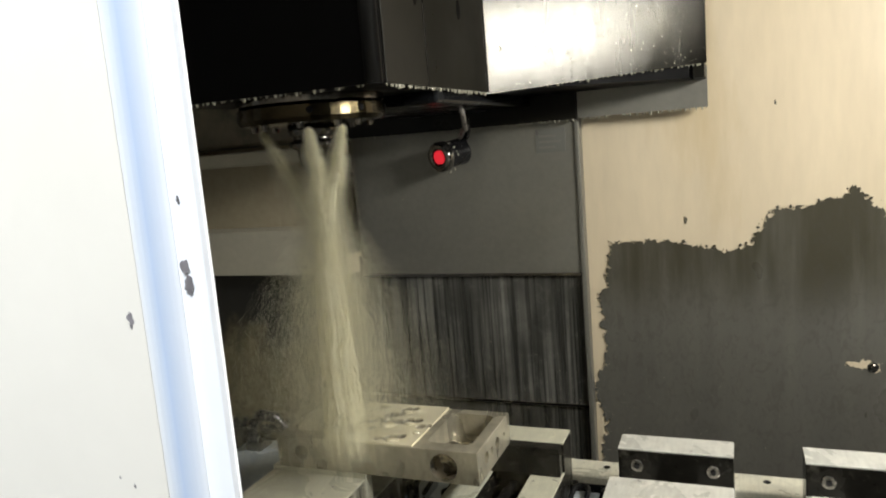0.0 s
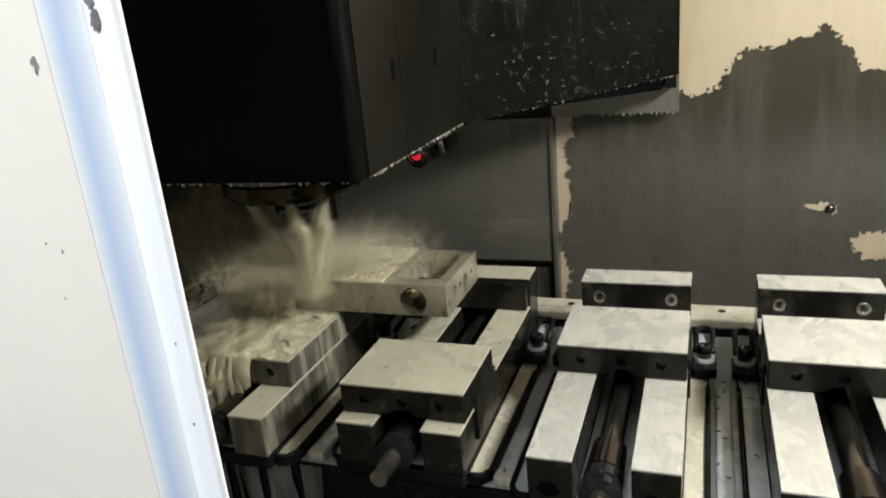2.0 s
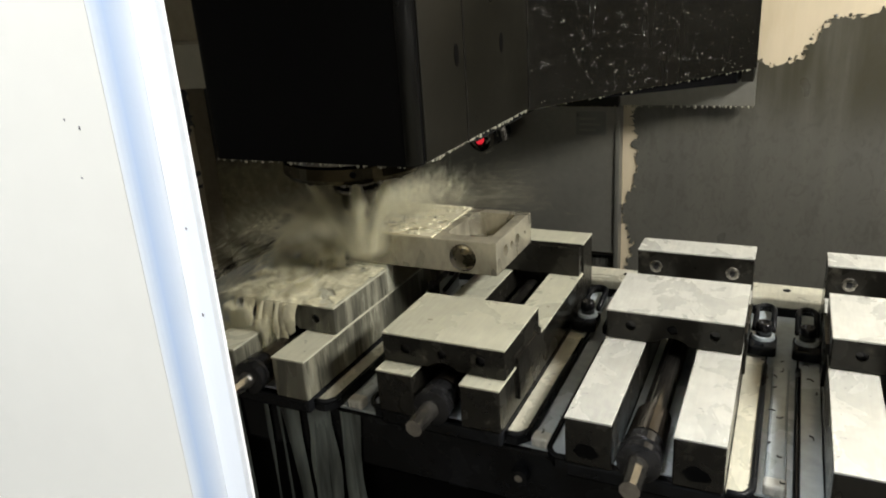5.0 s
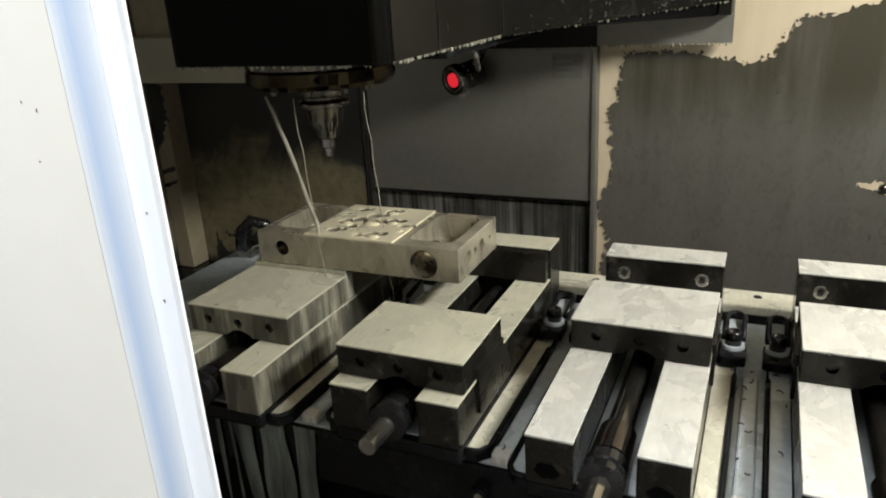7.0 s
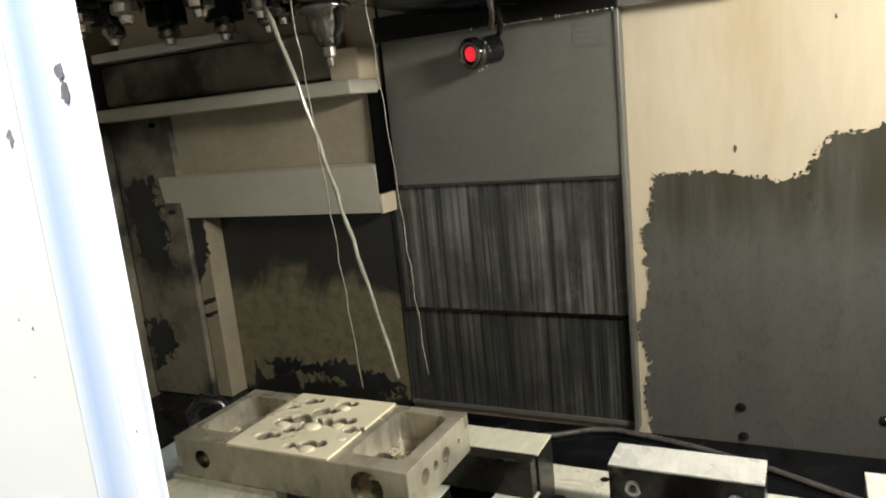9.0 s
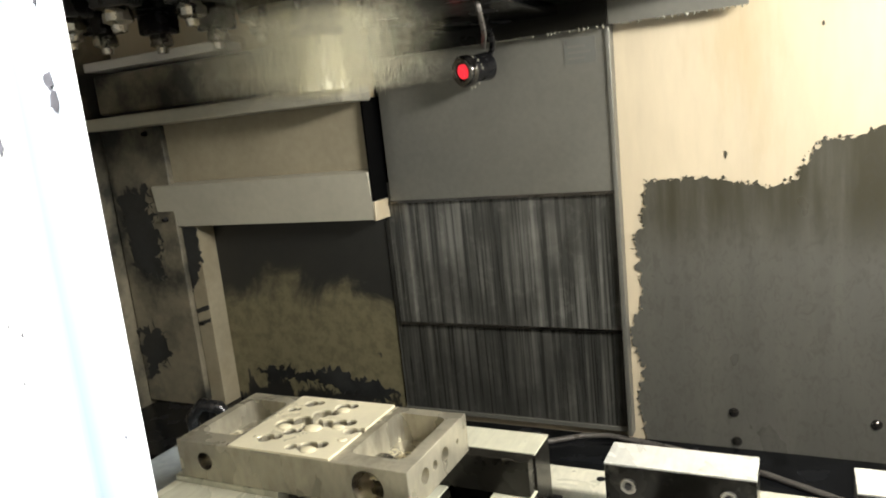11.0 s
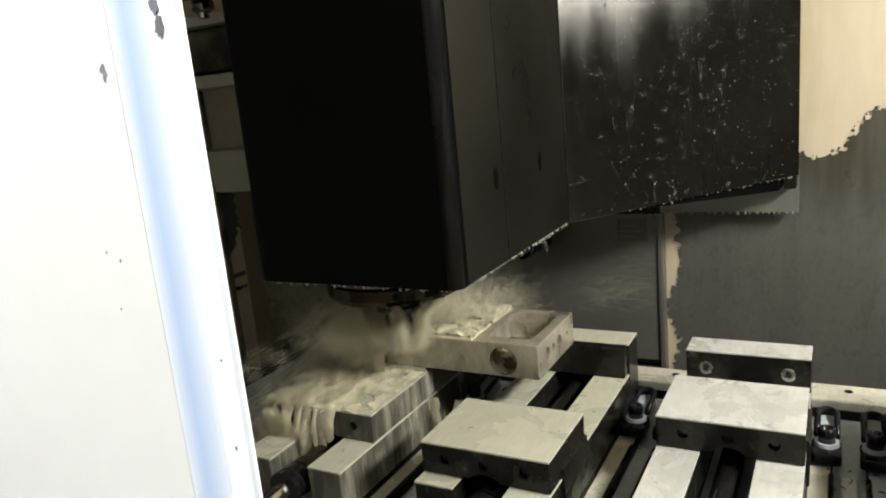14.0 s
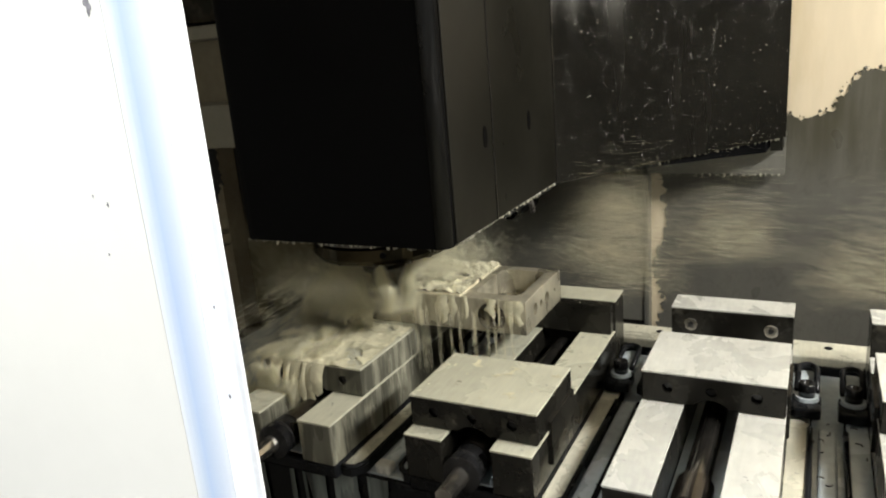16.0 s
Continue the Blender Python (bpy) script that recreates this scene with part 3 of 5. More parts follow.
for z_ in (1.10, 1.065):
    film("sludge_shade_film", jagged([(-1.408, z_), (-1.364, z_ + 0.014), (-1.364, z_ + 0.024), (-1.408, z_ + 0.012)], rough=0.004, closed_from=4), 0.001, 1.375, SLUDGE_SHADE, "black smear across the pale jamb")

solid("drain_hose", tube(BM(), [(-0.56, 1.33, 0.851), (-0.46, 1.371, 0.850), (-0.40, 1.41, 0.851), (-0.349, 1.422, 0.851), (-0.26, 1.405, 0.851), (-0.174, 1.383, 0.851), (-0.052, 1.337, 0.851), (0.071, 1.275, 0.851), (0.30, 1.16, 0.851)], 0.006), HOSE, "thin dark hose lying on the chip apron", "hose", smooth=True)

# tool magazine, mostly hidden
mg = thing("tool_magazine", (-1.10, 1.15, 1.80), "dark tool magazine with gripped tool holders", "tool magazine")
part("disc", cyl(BM(), (-1.10, 1.15, 1.83), (-1.10, 1.15, 1.87), 0.25, None, 40), CAST_DARK, mg)
for i in range(10):
    a = 2 * math.pi * i / 10
    x, y = -1.10 + 0.20 * math.cos(a), 1.15 + 0.20 * math.sin(a)
    h = part("tool_pocket", box(BM(), x - 0.035, x + 0.035, y - 0.03, y + 0.03, 1.785, 1.83, 0.006), BLACKENED, mg)
    part("holder", lathe(BM(), (x, y), [(0.022, 1.785), (0.026, 1.775), (0.026, 1.762), (0.014, 1.757), (0.012, 1.745)], 16), BRIGHT, h)

# work lamp on the side wall
wl = thing("work_lamp", (0.74, LAMP[1], LAMP[2]), "long work lamp with a bright lens, held off the side wall", "lamp")
part("bracket", box(BM(), 0.759, 0.7995, LAMP[1] - 0.05, LAMP[1] + 0.05, LAMP[2] - 0.02, LAMP[2] + 0.02, 0.004), CAST_DARK, wl)
part("housing", box(BM(), 0.725, 0.759, LAMP[1] - 0.40, LAMP[1] + 0.40, LAMP[2] - 0.06, LAMP[2] + 0.06, 0.01), CAST_DARK, wl)
part("lens", box(BM(), 0.718, 0.725, LAMP[1] - 0.36, LAMP[1] + 0.36, LAMP[2] - 0.045, LAMP[2] + 0.045, 0.002), LENS, wl)

# the open sliding door close to the lens
dr = thing("door_1", (-0.30, 0.18, 1.0), "open white machine door with a bluish rounded edge and chipped paint", "door", kind="structure")
part("door_leaf", box(BM(), -1.05, -0.2184, 0.176, 0.200, 0.985, 2.015), DOOR, dr)
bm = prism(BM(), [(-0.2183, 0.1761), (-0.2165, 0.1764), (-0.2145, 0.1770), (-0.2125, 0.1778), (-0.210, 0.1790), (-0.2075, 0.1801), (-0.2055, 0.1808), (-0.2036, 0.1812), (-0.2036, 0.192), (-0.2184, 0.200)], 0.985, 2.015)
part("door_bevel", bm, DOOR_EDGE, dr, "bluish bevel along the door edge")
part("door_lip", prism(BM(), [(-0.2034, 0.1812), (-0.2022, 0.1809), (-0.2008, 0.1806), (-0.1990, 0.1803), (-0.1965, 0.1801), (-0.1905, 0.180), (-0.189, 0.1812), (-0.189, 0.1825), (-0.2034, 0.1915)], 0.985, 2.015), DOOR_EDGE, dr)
for cx, cz, cr, y in ((-0.2245, 1.5567, 0.0022, 0.1762), (-0.1983, 1.5685, 0.0029, 0.1802), (-0.1993, 1.5755, 0.0024, 0.1802), (-0.235, 1.489, 0.0007, 0.1762), (-0.242, 1.492, 0.0005, 0.1762), (-0.196, 1.417, 0.0006, 0.1802), (-0.24, 1.47, 0.0005, 0.1762), (-0.196, 1.452, 0.0005, 0.1802), (-0.1985, 1.60, 0.0009, 0.1802)):
    bm = BM()
    rim = []
    for i in range(18):
        a = 2 * math.pi * i / 18
        r = cr * (0.75 + 0.6 * noise.noise(Vector((math.cos(a) * 1.5 + cx * 900, math.sin(a) * 1.5, cz * 700))))
        rim.append((cx + r * math.cos(a), cz + 1.5 * r * math.sin(a)))
    f0 = [bm.verts.new((x, y, z)) for x, z in rim]
    f1 = [bm.verts.new((x, y - 0.0003, z)) for x, z in rim]
    bm.faces.new(f0)
    bm.faces.new(f1)
    for i in range(18):
        bm.faces.new((f0[i], f0[(i + 1) % 18], f1[(i + 1) % 18], f1[i]))
    bmesh.ops.recalc_face_normals(bm, faces=bm.faces[:])
    part("paint_chip", bm, CHIP, dr)

# ---------------------------------------------------------------- milling head
HX, HY = -0.52, 0.80
head = thing("milling_head", (HX, HY, 1.314), "black milling machine head with wet side panels and spindle nose", "machine head")
Z0, Z1 = 1.314, 2.05
# front cover: rounded vertical corners
out = [(-0.668, 0.98), (-0.668, 0.712)]
for i in range(7):
    a = radians(180 + 15 * i)
    out.append((-0.650 + 0.018 * math.cos(a), 0.712 + 0.018 * math.sin(a)))
for i in range(9):
    a = radians(270 + 90 * i / 8)
    out.append((-0.385 + 0.015 * math.cos(a), 0.709 + 0.015 * math.sin(a)))
out += [(-0.370, 0.714), (-0.379, 0.7145), (-0.379, 0.98)]
part("front_cover", prism(BM(), out, Z0, Z1), BLACK, head, "black front cover")
arc = [radians(272 + 84 * i / 8) for i in range(9)]
part("corner_trim", prism(BM(), [(-0.385 + 0.0158 * math.cos(q), 0.709 + 0.0158 * math.sin(q)) for q in arc] + [(-0.385 + 0.0146 * math.cos(q), 0.709 + 0.0146 * math.sin(q)) for q in reversed(arc)], Z0 + 0.0015, Z1), GLOSS, head, "glossy black rounded corner", True)
# steel strips along the panel seams, added for the edges' bright lines
for y_ in (0.8365, 1.0785):
    part("seam_glint", box(BM(), -0.3785, -0.3677, y_ - 0.0012, y_ + 0.0012, Z0 + 0.001, Z1, 0.0004), SCREW, head)
part("side_panel", box(BM(), -0.3785, -0.3685, 0.716, 0.8350, Z0 + 0.001, Z1, 0.001), DARK_PANEL, head, "dark brown side panel")
part("side_panel", box(BM(), -0.3785, -0.3695, 0.838, 1.077, Z0 + 0.001, Z1, 0.001), DARK_PANEL, head, "dark brown side panel")
part("head_core", prism(BM(), [(-0.664, 0.981), (-0.380, 0.981), (-0.380, 1.079), (-0.085, 1.325), (-0.08, 1.41), (-0.664, 1.41)], Z0 + 0.004, Z1), BLACK, head)
d = Vector((-0.060 + 0.378, 1.342 - 1.080)).normalized()
nrm = Vector((d.y, -d.x)) * 0.006
a, b = Vector((-0.378, 1.080)), Vector((-0.060, 1.342))
bm = prism(BM(), [tuple(a), tuple(a + nrm), tuple(b + nrm), tuple(b)], Z0 - 0.002, Z1, 0.001)
for v in bm.verts:
    if v.co.z < Z0:
        v.co.z += 0.030 * (v.co.xy - a).dot(d) / (b - a).length
part("wing_panel", bm, BLACK_WET, head, "glossy wet wing panel covered in drops")
part("wing_side", box(BM(), -0.0795, -0.0605, 1.343, 1.412, Z0 + 0.004, Z1), DARK_PANEL, head)
part("rear_flange", prism(BM(), [(-0.295, 1.398), (-0.058, 1.398), (-0.058, 1.407), (-0.295, 1.407)], 1.268, Z0 + 0.028), PLATE, head)
part("rear_skirt", prism(BM(), [(-0.806, 1.390), (-0.2965, 1.390), (-0.2965, 1.4075), (-0.806, 1.4075)], 1.266, Z0 + 0.003), DARK_PANEL, head, "dark oily skirt plate")
part("underside_tray", box(BM(), -0.655, -0.385, 0.90, 1.39, Z0 - 0.016, Z0 + 0.003, 0.004), CAST_DARK, head)
for y, z, x_ in ((0.812, 1.424, -0.3685), (0.967, 1.425, -0.3695)):
    bm = cyl(BM(), (0, 0, 0), (0.0006, 0, 0), 0.0065, None, 20)
    bm.transform(Matrix.Translation((x_, y, z)) @ Matrix.Diagonal((1, 1, 2.1, 1)))
    part("slot", bm, BLACK, head, "dark oval slot")
# beads of coolant along the lower edges
rnd = random.Random(4)
bm = BM()


def bead(p, r):
    bmesh.ops.create_icosphere(bm, subdivisions=2, radius=r, matrix=Matrix.Translation(p - Vector((0, 0, r * 0.6))) @ Matrix.Diagonal((1, 1, rnd.uniform(1.1, 2.0), 1)))


for edge0, edge1, step in (((-0.660, 0.6965, Z0), (-0.386, 0.6965, Z0), 0.0085), ((-0.3715, 0.72, Z0), (-0.3715, 1.076, Z0), 0.0075),
                           ((*(a + nrm * 0.6), Z0 - 0.001), (*(b + nrm * 0.6), Z0 + 0.029), 0.0075), ((-0.80, 1.389, 1.266), (-0.30, 1.389, 1.266), 0.0085), ((-0.295, 1.397, 1.267), (-0.060, 1.397, 1.267), 0.0095)):
    e0, e1 = Vector(edge0), Vector(edge1)
    k = int((e1 - e0).length / step)
    for i in range(k):
        if rnd.random() < 0.86:
            bead(e0.lerp(e1, (i + rnd.random() * 0.8) / k), rnd.uniform(0.0009, 0.0024))
        if rnd.random() < 0.5:
            bead(e0.lerp(e1, rnd.random()), rnd.uniform(0.0006, 0.0012))
part("coolant_bead", bm, WATER, head, "beads of coolant along the lower edge", True)["kind"] = "stuff"
bm = BM()
for i in range(380):
    k, h = rnd.random() ** 0.7, rnd.random() ** 2.0
    p2 = a.lerp(b, k) + nrm * 1.0
    r = 0.0003 + 0.0006 * rnd.random() ** 3
    m_ = Matrix.Translation((p2.x, p2.y, Z0 + 0.004 + 0.030 * k + 0.55 * h)) @ Matrix.Rotation(math.atan2(d.y, d.x), 4, "Z") @ Matrix.Diagonal((1, 0.6, rnd.uniform(1.0, 1.8), 1))
    bmesh.ops.create_icosphere(bm, subdivisions=1, radius=r, matrix=m_)
part("drop_spatter", bm, DROP, head, "pale drops clinging to the wing panel", True)["kind"] = "stuff"
# spindle nose
part("nose_housing", lathe(BM(), (HX, HY), [(0.094, 1.320), (0.094, 1.306), (0.090, 1.304)], 48), SCREW, head)
ring = part("nose_ring", lathe(BM(), (HX, HY), [(0.090, 1.304), (0.094, 1.302), (0.095, 1.288), (0.091, 1.282), (0.058, 1.280)], 48), BRASS, head, "brassy spindle nose ring")
for ang in (-70, -35, -10, 30, 75, 120, 165, 210, 250):
    x, y = HX + 0.074 * math.cos(radians(ang)), HY + 0.074 * math.sin(radians(ang))
    part("nozzle", cyl(BM(), (x, y, 1.284), (x, y, 1.275), 0.006, 0.004, 12), SCREW, ring)
for ang in (-60, -20, 20):
    x, y = HX + 0.0945 * math.cos(radians(ang)), HY + 0.0945 * math.sin(radians(ang))
    part("set_screw_hole", cyl(BM(), (x - 0.002 * math.cos(radians(ang)), y - 0.002 * math.sin(radians(ang)), 1.295), (HX + 0.0958 * math.cos(radians(ang)), HY + 0.0958 * math.sin(radians(ang)), 1.295), 0.004, None, 12), BLACK, ring)
th = part("tool_holder", lathe(BM(), (HX, HY), [(0.033, 1.281), (0.033, 1.268), (0.028, 1.266), (0.028, 1.261), (0.033, 1.259), (0.033, 1.253), (0.024, 1.249), (0.022, 1.230), (0.0155, 1.222), (0.0145, 1.212), (0.009, 1.209)], 32), SCREW, head, "oily steel tool holder", True)
part("end_mill", lathe(BM(), (HX, HY), [(0.0085, 1.212), (0.0085, 1.198), (0.005, 1.196), (0.005, 1.186), (0.004, 1.1855)], 16), STEEL, th)
# small lamp with red lens on a bracket
il = part("spot_light", cyl(BM(), (-0.560, 1.328, 1.214), (-0.535, 1.385, 1.222), 0.0255, 0.0275, 24), BLACKENED, head, "small black spot lamp with a red lens")
bz_ = lathe(BM(), (0, 0), [(0.018, -0.004), (0.0260, -0.007), (0.0305, -0.001), (0.0305, 0.012), (0.026, 0.016)], 28)
bmesh.ops.delete(bz_, geom=[f for f in bz_.faces if len(f.verts) > 4], context="FACES")
bz_.transform(Matrix.Translation((-0.5605, 1.3268, 1.2138)) @ Vector((0.025, 0.057, 0.008)).to_track_quat("Z", "Y").to_matrix().to_4x4())
part("bezel", bz_, STEEL, il, "wet metal bezel", True)
bm = BM()
for i in range(16):
    q = rnd.uniform(0, 6.28)
    bead(Vector((-0.553 + 0.030 * math.cos(q), 1.335, 1.212 + 0.030 * math.sin(q))), rnd.uniform(0.001, 0.0024))
part("drop", bm, WATER, il, "drops hanging on the lamp", True)["kind"] = "stuff"
part("red_lens", cyl(BM(), (-0.5615, 1.3245, 1.2135), (-0.5595, 1.3290, 1.2141), 0.0138, None, 24), RED, il, "glowing red lens")
part("bracket", tube(BM(), [(-0.535, 1.385, 1.23), (-0.52, 1.38, 1.25), (-0.505, 1.35, 1.262), (-0.49, 1.30, 1.29), (-0.485, 1.25, 1.318)], 0.006), BLACKENED, il)
part("hose", tube(BM(), [(-0.415, 1.06, 1.318), (-0.41, 1.065, 1.285), (-0.42, 1.10, 1.262), (-0.46, 1.20, 1.262), (-0.50, 1.29, 1.25)], 0.0045), HOSE, head, "thin grey hose")

# way covers that ride with the head
cov = thing("upper_way_cover", (-0.555, 1.418, 0.955), "smooth grey steel way cover plate with a small label", "way cover", "sliding way covers")
part("plate", box(BM(), -0.806, -0.3065, 1.414, 1.421, 0.955, 1.80), PLATE, cov)
part("label_plate", box(BM(), -0.385, -0.325, 1.4125, 1.4138, 1.206, 1.253), LABEL, cov, "small grey label")
for i in range(3):
    part("label_bar", box(BM(), -0.378, -0.345 + 0.01 * (i % 2), 1.4118, 1.4124, 1.236 - i * 0.011, 1.240 - i * 0.011), PLATE, cov)
part("lip", box(BM(), -0.806, -0.3065, 1.4105, 1.4138, 0.953, 0.960, 0.001), SCREW, cov)
cov2 = thing("middle_way_cover", (-0.56, 1.425, 0.671), "steel way cover plate with pale vertical coolant streaks", "way cover", "sliding way covers")
part("plate", box(BM(), -0.82, -0.3065, 1.4215, 1.4270, 0.671, 1.00), STREAK_MID, cov2)
part("lip", box(BM(), -0.82, -0.3065, 1.4195, 1.4214, 0.669, 0.676, 0.0005), SCREW, cov2)

# ---------------------------------------------------------------- table, vises, workpiece
TZ = 1.047
tbl = thing("machine_table", (-0.15, 0.85, 0.95), "dark cast machine table", "machine table")
part("table_body", box(BM(), -0.94, 0.52, 0.625, 1.13, 0.97, TZ - 0.003, 0.004), CAST_DARK, tbl)
part("table_top", box(BM(), -0.936, 0.516, 0.63, 1.126, TZ - 0.004, TZ, 0.001), BASE_BLUE, tbl, "table top wet with coolant, its blue-grey sheen in the colour")
part("saddle", box(BM(), -0.74, 0.48, 0.64, 1.08, 0.62, 0.97, 0.01), BLACK, tbl)
for bx_ in (-0.236, 0.018):
    bo_ = part("front_bolt", cyl(BM(), (bx_, 0.626, 1.012), (bx_, 0.614, 1.012), 0.011, 0.010, 20), CAST_DARK, tbl, "round black bolt in the table front")
    part("bolt_socket", cyl(BM(), (bx_, 0.6142, 1.012), (bx_, 0.6136, 1.012), 0.005, None, 6), STEEL, bo_)
sb = thing("spacer_bar", (-0.12, 1.08, TZ), "long pale steel bar behind the vises", "bar")
bar = part("bar", box(BM(), -0.74, 0.50, 1.055, 1.112, TZ, 1.073, 0.003), BASE_LIGHT, sb)
for bx in (-0.45, -0.215, 0.02, 0.255):
    part("screw_hole", cyl(BM(), (bx, 1.088, 1.0732), (bx, 1.088, 1.0738), 0.0055, None, 16), CAST_DARK, bar, "dark screw hole")
part("bar_seam", box(BM(), -0.74, 0.50, 1.0495, 1.0548, TZ, 1.060, 0.001), CAST_DARK, sb, "dark step along the bar")


def vise(cx, jaw_y0, jaw_y1, rail_y0, stepped, label, top, steel=VISE_DARK):
    v = thing("machine_vise", (cx, 0.80, TZ), label, "machine vise", "vises on the table")
    L, R = cx - 0.076, cx + 0.076
    base = part("base", box(BM(), L, R, rail_y0 + 0.001, 1.052, TZ + 0.001, 1.0660, 0.003), CAST_DARK, v, "dark cast vise base")
    part("channel_floor", box(BM(), cx - 0.0285, cx + 0.0285, rail_y0 + 0.012, 0.955, 1.0658, 1.0680, 0.0005), BASE_BLUE, base, "wet grey channel between the ways")
    for s in (-1, 1):
        x0, x1 = sorted((cx + s * 0.0765, cx + s * 0.103))
        f = part("flange", prism(BM(), [(cx + s * 0.0765, rail_y0 + 0.012), (cx + s * 0.090, rail_y0 + 0.012), (cx + s * 0.102, rail_y0 + 0.026), (cx + s * 0.102, 0.90), (cx + s * 0.0765, 0.90)], TZ + 0.001, 1.0590, 0.002), CAST_DARK, v, "dark cast flange")
        # left films get the colour with the bluish reflection, right ones the cream
        part("wet_film", prism(BM(), [(cx + s * 0.0768, rail_y0 + 0.015), (cx + s * 0.089, rail_y0 + 0.015), (cx + s * 0.0995, rail_y0 + 0.027), (cx + s * 0.0995, 0.899), (cx + s * 0.0768, 0.899)], 1.0588, 1.0603, 0.0004), BASE_LIGHT if s > 0 else BASE_BLUE, f, "pale film of wet coolant" if s > 0 else "wet coolant film, blue-grey with reflected workshop light put in")
        part("lip", tube(BM(), [(cx + s * 0.078, rail_y0 + 0.0135, 1.061), (cx + s * 0.0885, rail_y0 + 0.0135, 1.061), (cx + s * 0.0935, rail_y0 + 0.0155, 1.061), (cx + s * 0.0998, rail_y0 + 0.025, 1.061), (cx + s * 0.1003, rail_y0 + 0.032, 1.061), (cx + s * 0.1003, 0.75, 1.061), (cx + s * 0.1003, 0.868, 1.061)], 0.0034, 8), CAST_DARK, f, "dark raised lip", True)
        x0, x1 = sorted((cx + s * 0.076, cx + s * 0.029))
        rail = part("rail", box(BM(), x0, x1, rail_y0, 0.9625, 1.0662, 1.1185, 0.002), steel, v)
        bm = BM()
        ro = random.Random(int(cx * 1000) + s)
        ox, oz = cx + s * ro.uniform(0.045, 0.060), ro.uniform(1.082, 1.090)
        seed_ = ro.uniform(0, 50)
        rim_ = [0.85 + 0.30 * noise.noise(Vector((math.cos(q * 0.1745) * 1.2 + seed_, math.sin(q * 0.1745) * 1.2, 0))) + 0.10 * noise.noise(Vector((math.cos(q * 0.1745) * 4 + seed_, math.sin(q * 0.1745) * 4, 0))) for q in range(36)]
        prism(bm, [(ox + 0.015 * rim_[q] * math.cos(q * 0.1745), oz + 0.010 * rim_[q] * math.sin(q * 0.1745)) for q in range(36)], 0.0, 0.0005)
        bm.transform(Matrix.Translation((0, rail_y0 + 0.0002, 0)) @ Matrix.Rotation(radians(90), 4, "X"))
        if stepped is None:
            part("oil_patch", bm, BLACK, rail, "black patch of oily grime")
        else:
            bm.free()
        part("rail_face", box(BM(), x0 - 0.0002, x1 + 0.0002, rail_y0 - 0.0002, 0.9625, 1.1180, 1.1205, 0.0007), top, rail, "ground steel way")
    part("screw", cyl(BM(), (cx, rail_y0 + 0.01, 1.0925), (cx, 0.955, 1.0925), 0.0135, None, 40), SCREW, v, "oily steel screw")
    part("nut", cyl(BM(), (cx, rail_y0 + 0.020, 1.0925), (cx, rail_y0 + 0.068, 1.0925), 0.0195, 0.0185, 40), BRONZE, v, "brown bronze bush")
    col = part("collar", lathe(BM(), (0, 0), [(0.014, 0.006), (0.0205, 0.004), (0.0205, -0.010), (0.0185, -0.012), (0.0185, -0.016), (0.0215, -0.018), (0.0215, -0.026), (0.012, -0.028)], 32), BLACKENED, v)
    col.data.transform(Matrix.Translation(Vector((0, rail_y0 + 0.012 - 0.80, 1.0925 - TZ))) @ Matrix.Rotation(radians(-90), 4, "X") @ Matrix.Translation((cx, 0.80, TZ)))
    part("screw_end", cyl(BM(), (cx, rail_y0 - 0.056, 1.0925), (cx, rail_y0 + 0.0, 1.0925), 0.0098, 0.0112, 10), STEEL, v, "bright worn end of the screw")
    # moving jaw with three screw holes and a cleared arch over the screw
    cut = BM()
    for dx in (-0.047, 0.0, 0.047):
        cyl(cut, (cx + dx, jaw_y0 - 0.01, 1.140), (cx + dx, jaw_y0 + 0.012, 1.140), 0.0062, None, 16)
    cyl(cut, (cx, jaw_y0 - 0.01, 1.104), (cx, jaw_y1 + 0.01, 1.104), 0.0265, None, 28)
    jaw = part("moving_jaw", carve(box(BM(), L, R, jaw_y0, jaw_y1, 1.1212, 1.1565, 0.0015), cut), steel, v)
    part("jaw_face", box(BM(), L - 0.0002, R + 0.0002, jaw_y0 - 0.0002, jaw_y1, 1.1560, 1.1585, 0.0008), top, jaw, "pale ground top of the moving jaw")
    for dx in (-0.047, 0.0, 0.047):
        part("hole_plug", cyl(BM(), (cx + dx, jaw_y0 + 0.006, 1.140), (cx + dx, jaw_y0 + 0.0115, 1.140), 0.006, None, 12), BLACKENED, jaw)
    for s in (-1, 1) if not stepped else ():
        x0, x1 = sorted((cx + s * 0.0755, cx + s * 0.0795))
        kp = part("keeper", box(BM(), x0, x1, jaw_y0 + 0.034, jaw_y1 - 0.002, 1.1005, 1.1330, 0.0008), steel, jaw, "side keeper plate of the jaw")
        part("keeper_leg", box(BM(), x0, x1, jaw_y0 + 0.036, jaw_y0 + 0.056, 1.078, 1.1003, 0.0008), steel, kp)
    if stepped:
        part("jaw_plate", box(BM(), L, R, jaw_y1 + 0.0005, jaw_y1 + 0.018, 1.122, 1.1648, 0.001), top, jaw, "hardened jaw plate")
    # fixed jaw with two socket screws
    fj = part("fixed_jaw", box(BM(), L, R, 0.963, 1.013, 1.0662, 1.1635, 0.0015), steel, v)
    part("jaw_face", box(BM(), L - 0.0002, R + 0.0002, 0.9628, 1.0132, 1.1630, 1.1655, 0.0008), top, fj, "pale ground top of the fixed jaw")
    for dx in (-0.050, 0.050):
        bo = part("socket_screw", lathe(BM(), (0, 0), [(0.007, 0.001), (0.009, 0.0), (0.009, 0.0042), (0.0078, 0.005), (0.0056, 0.005), (0.005, 0.0045)], 20), STEEL, fj)
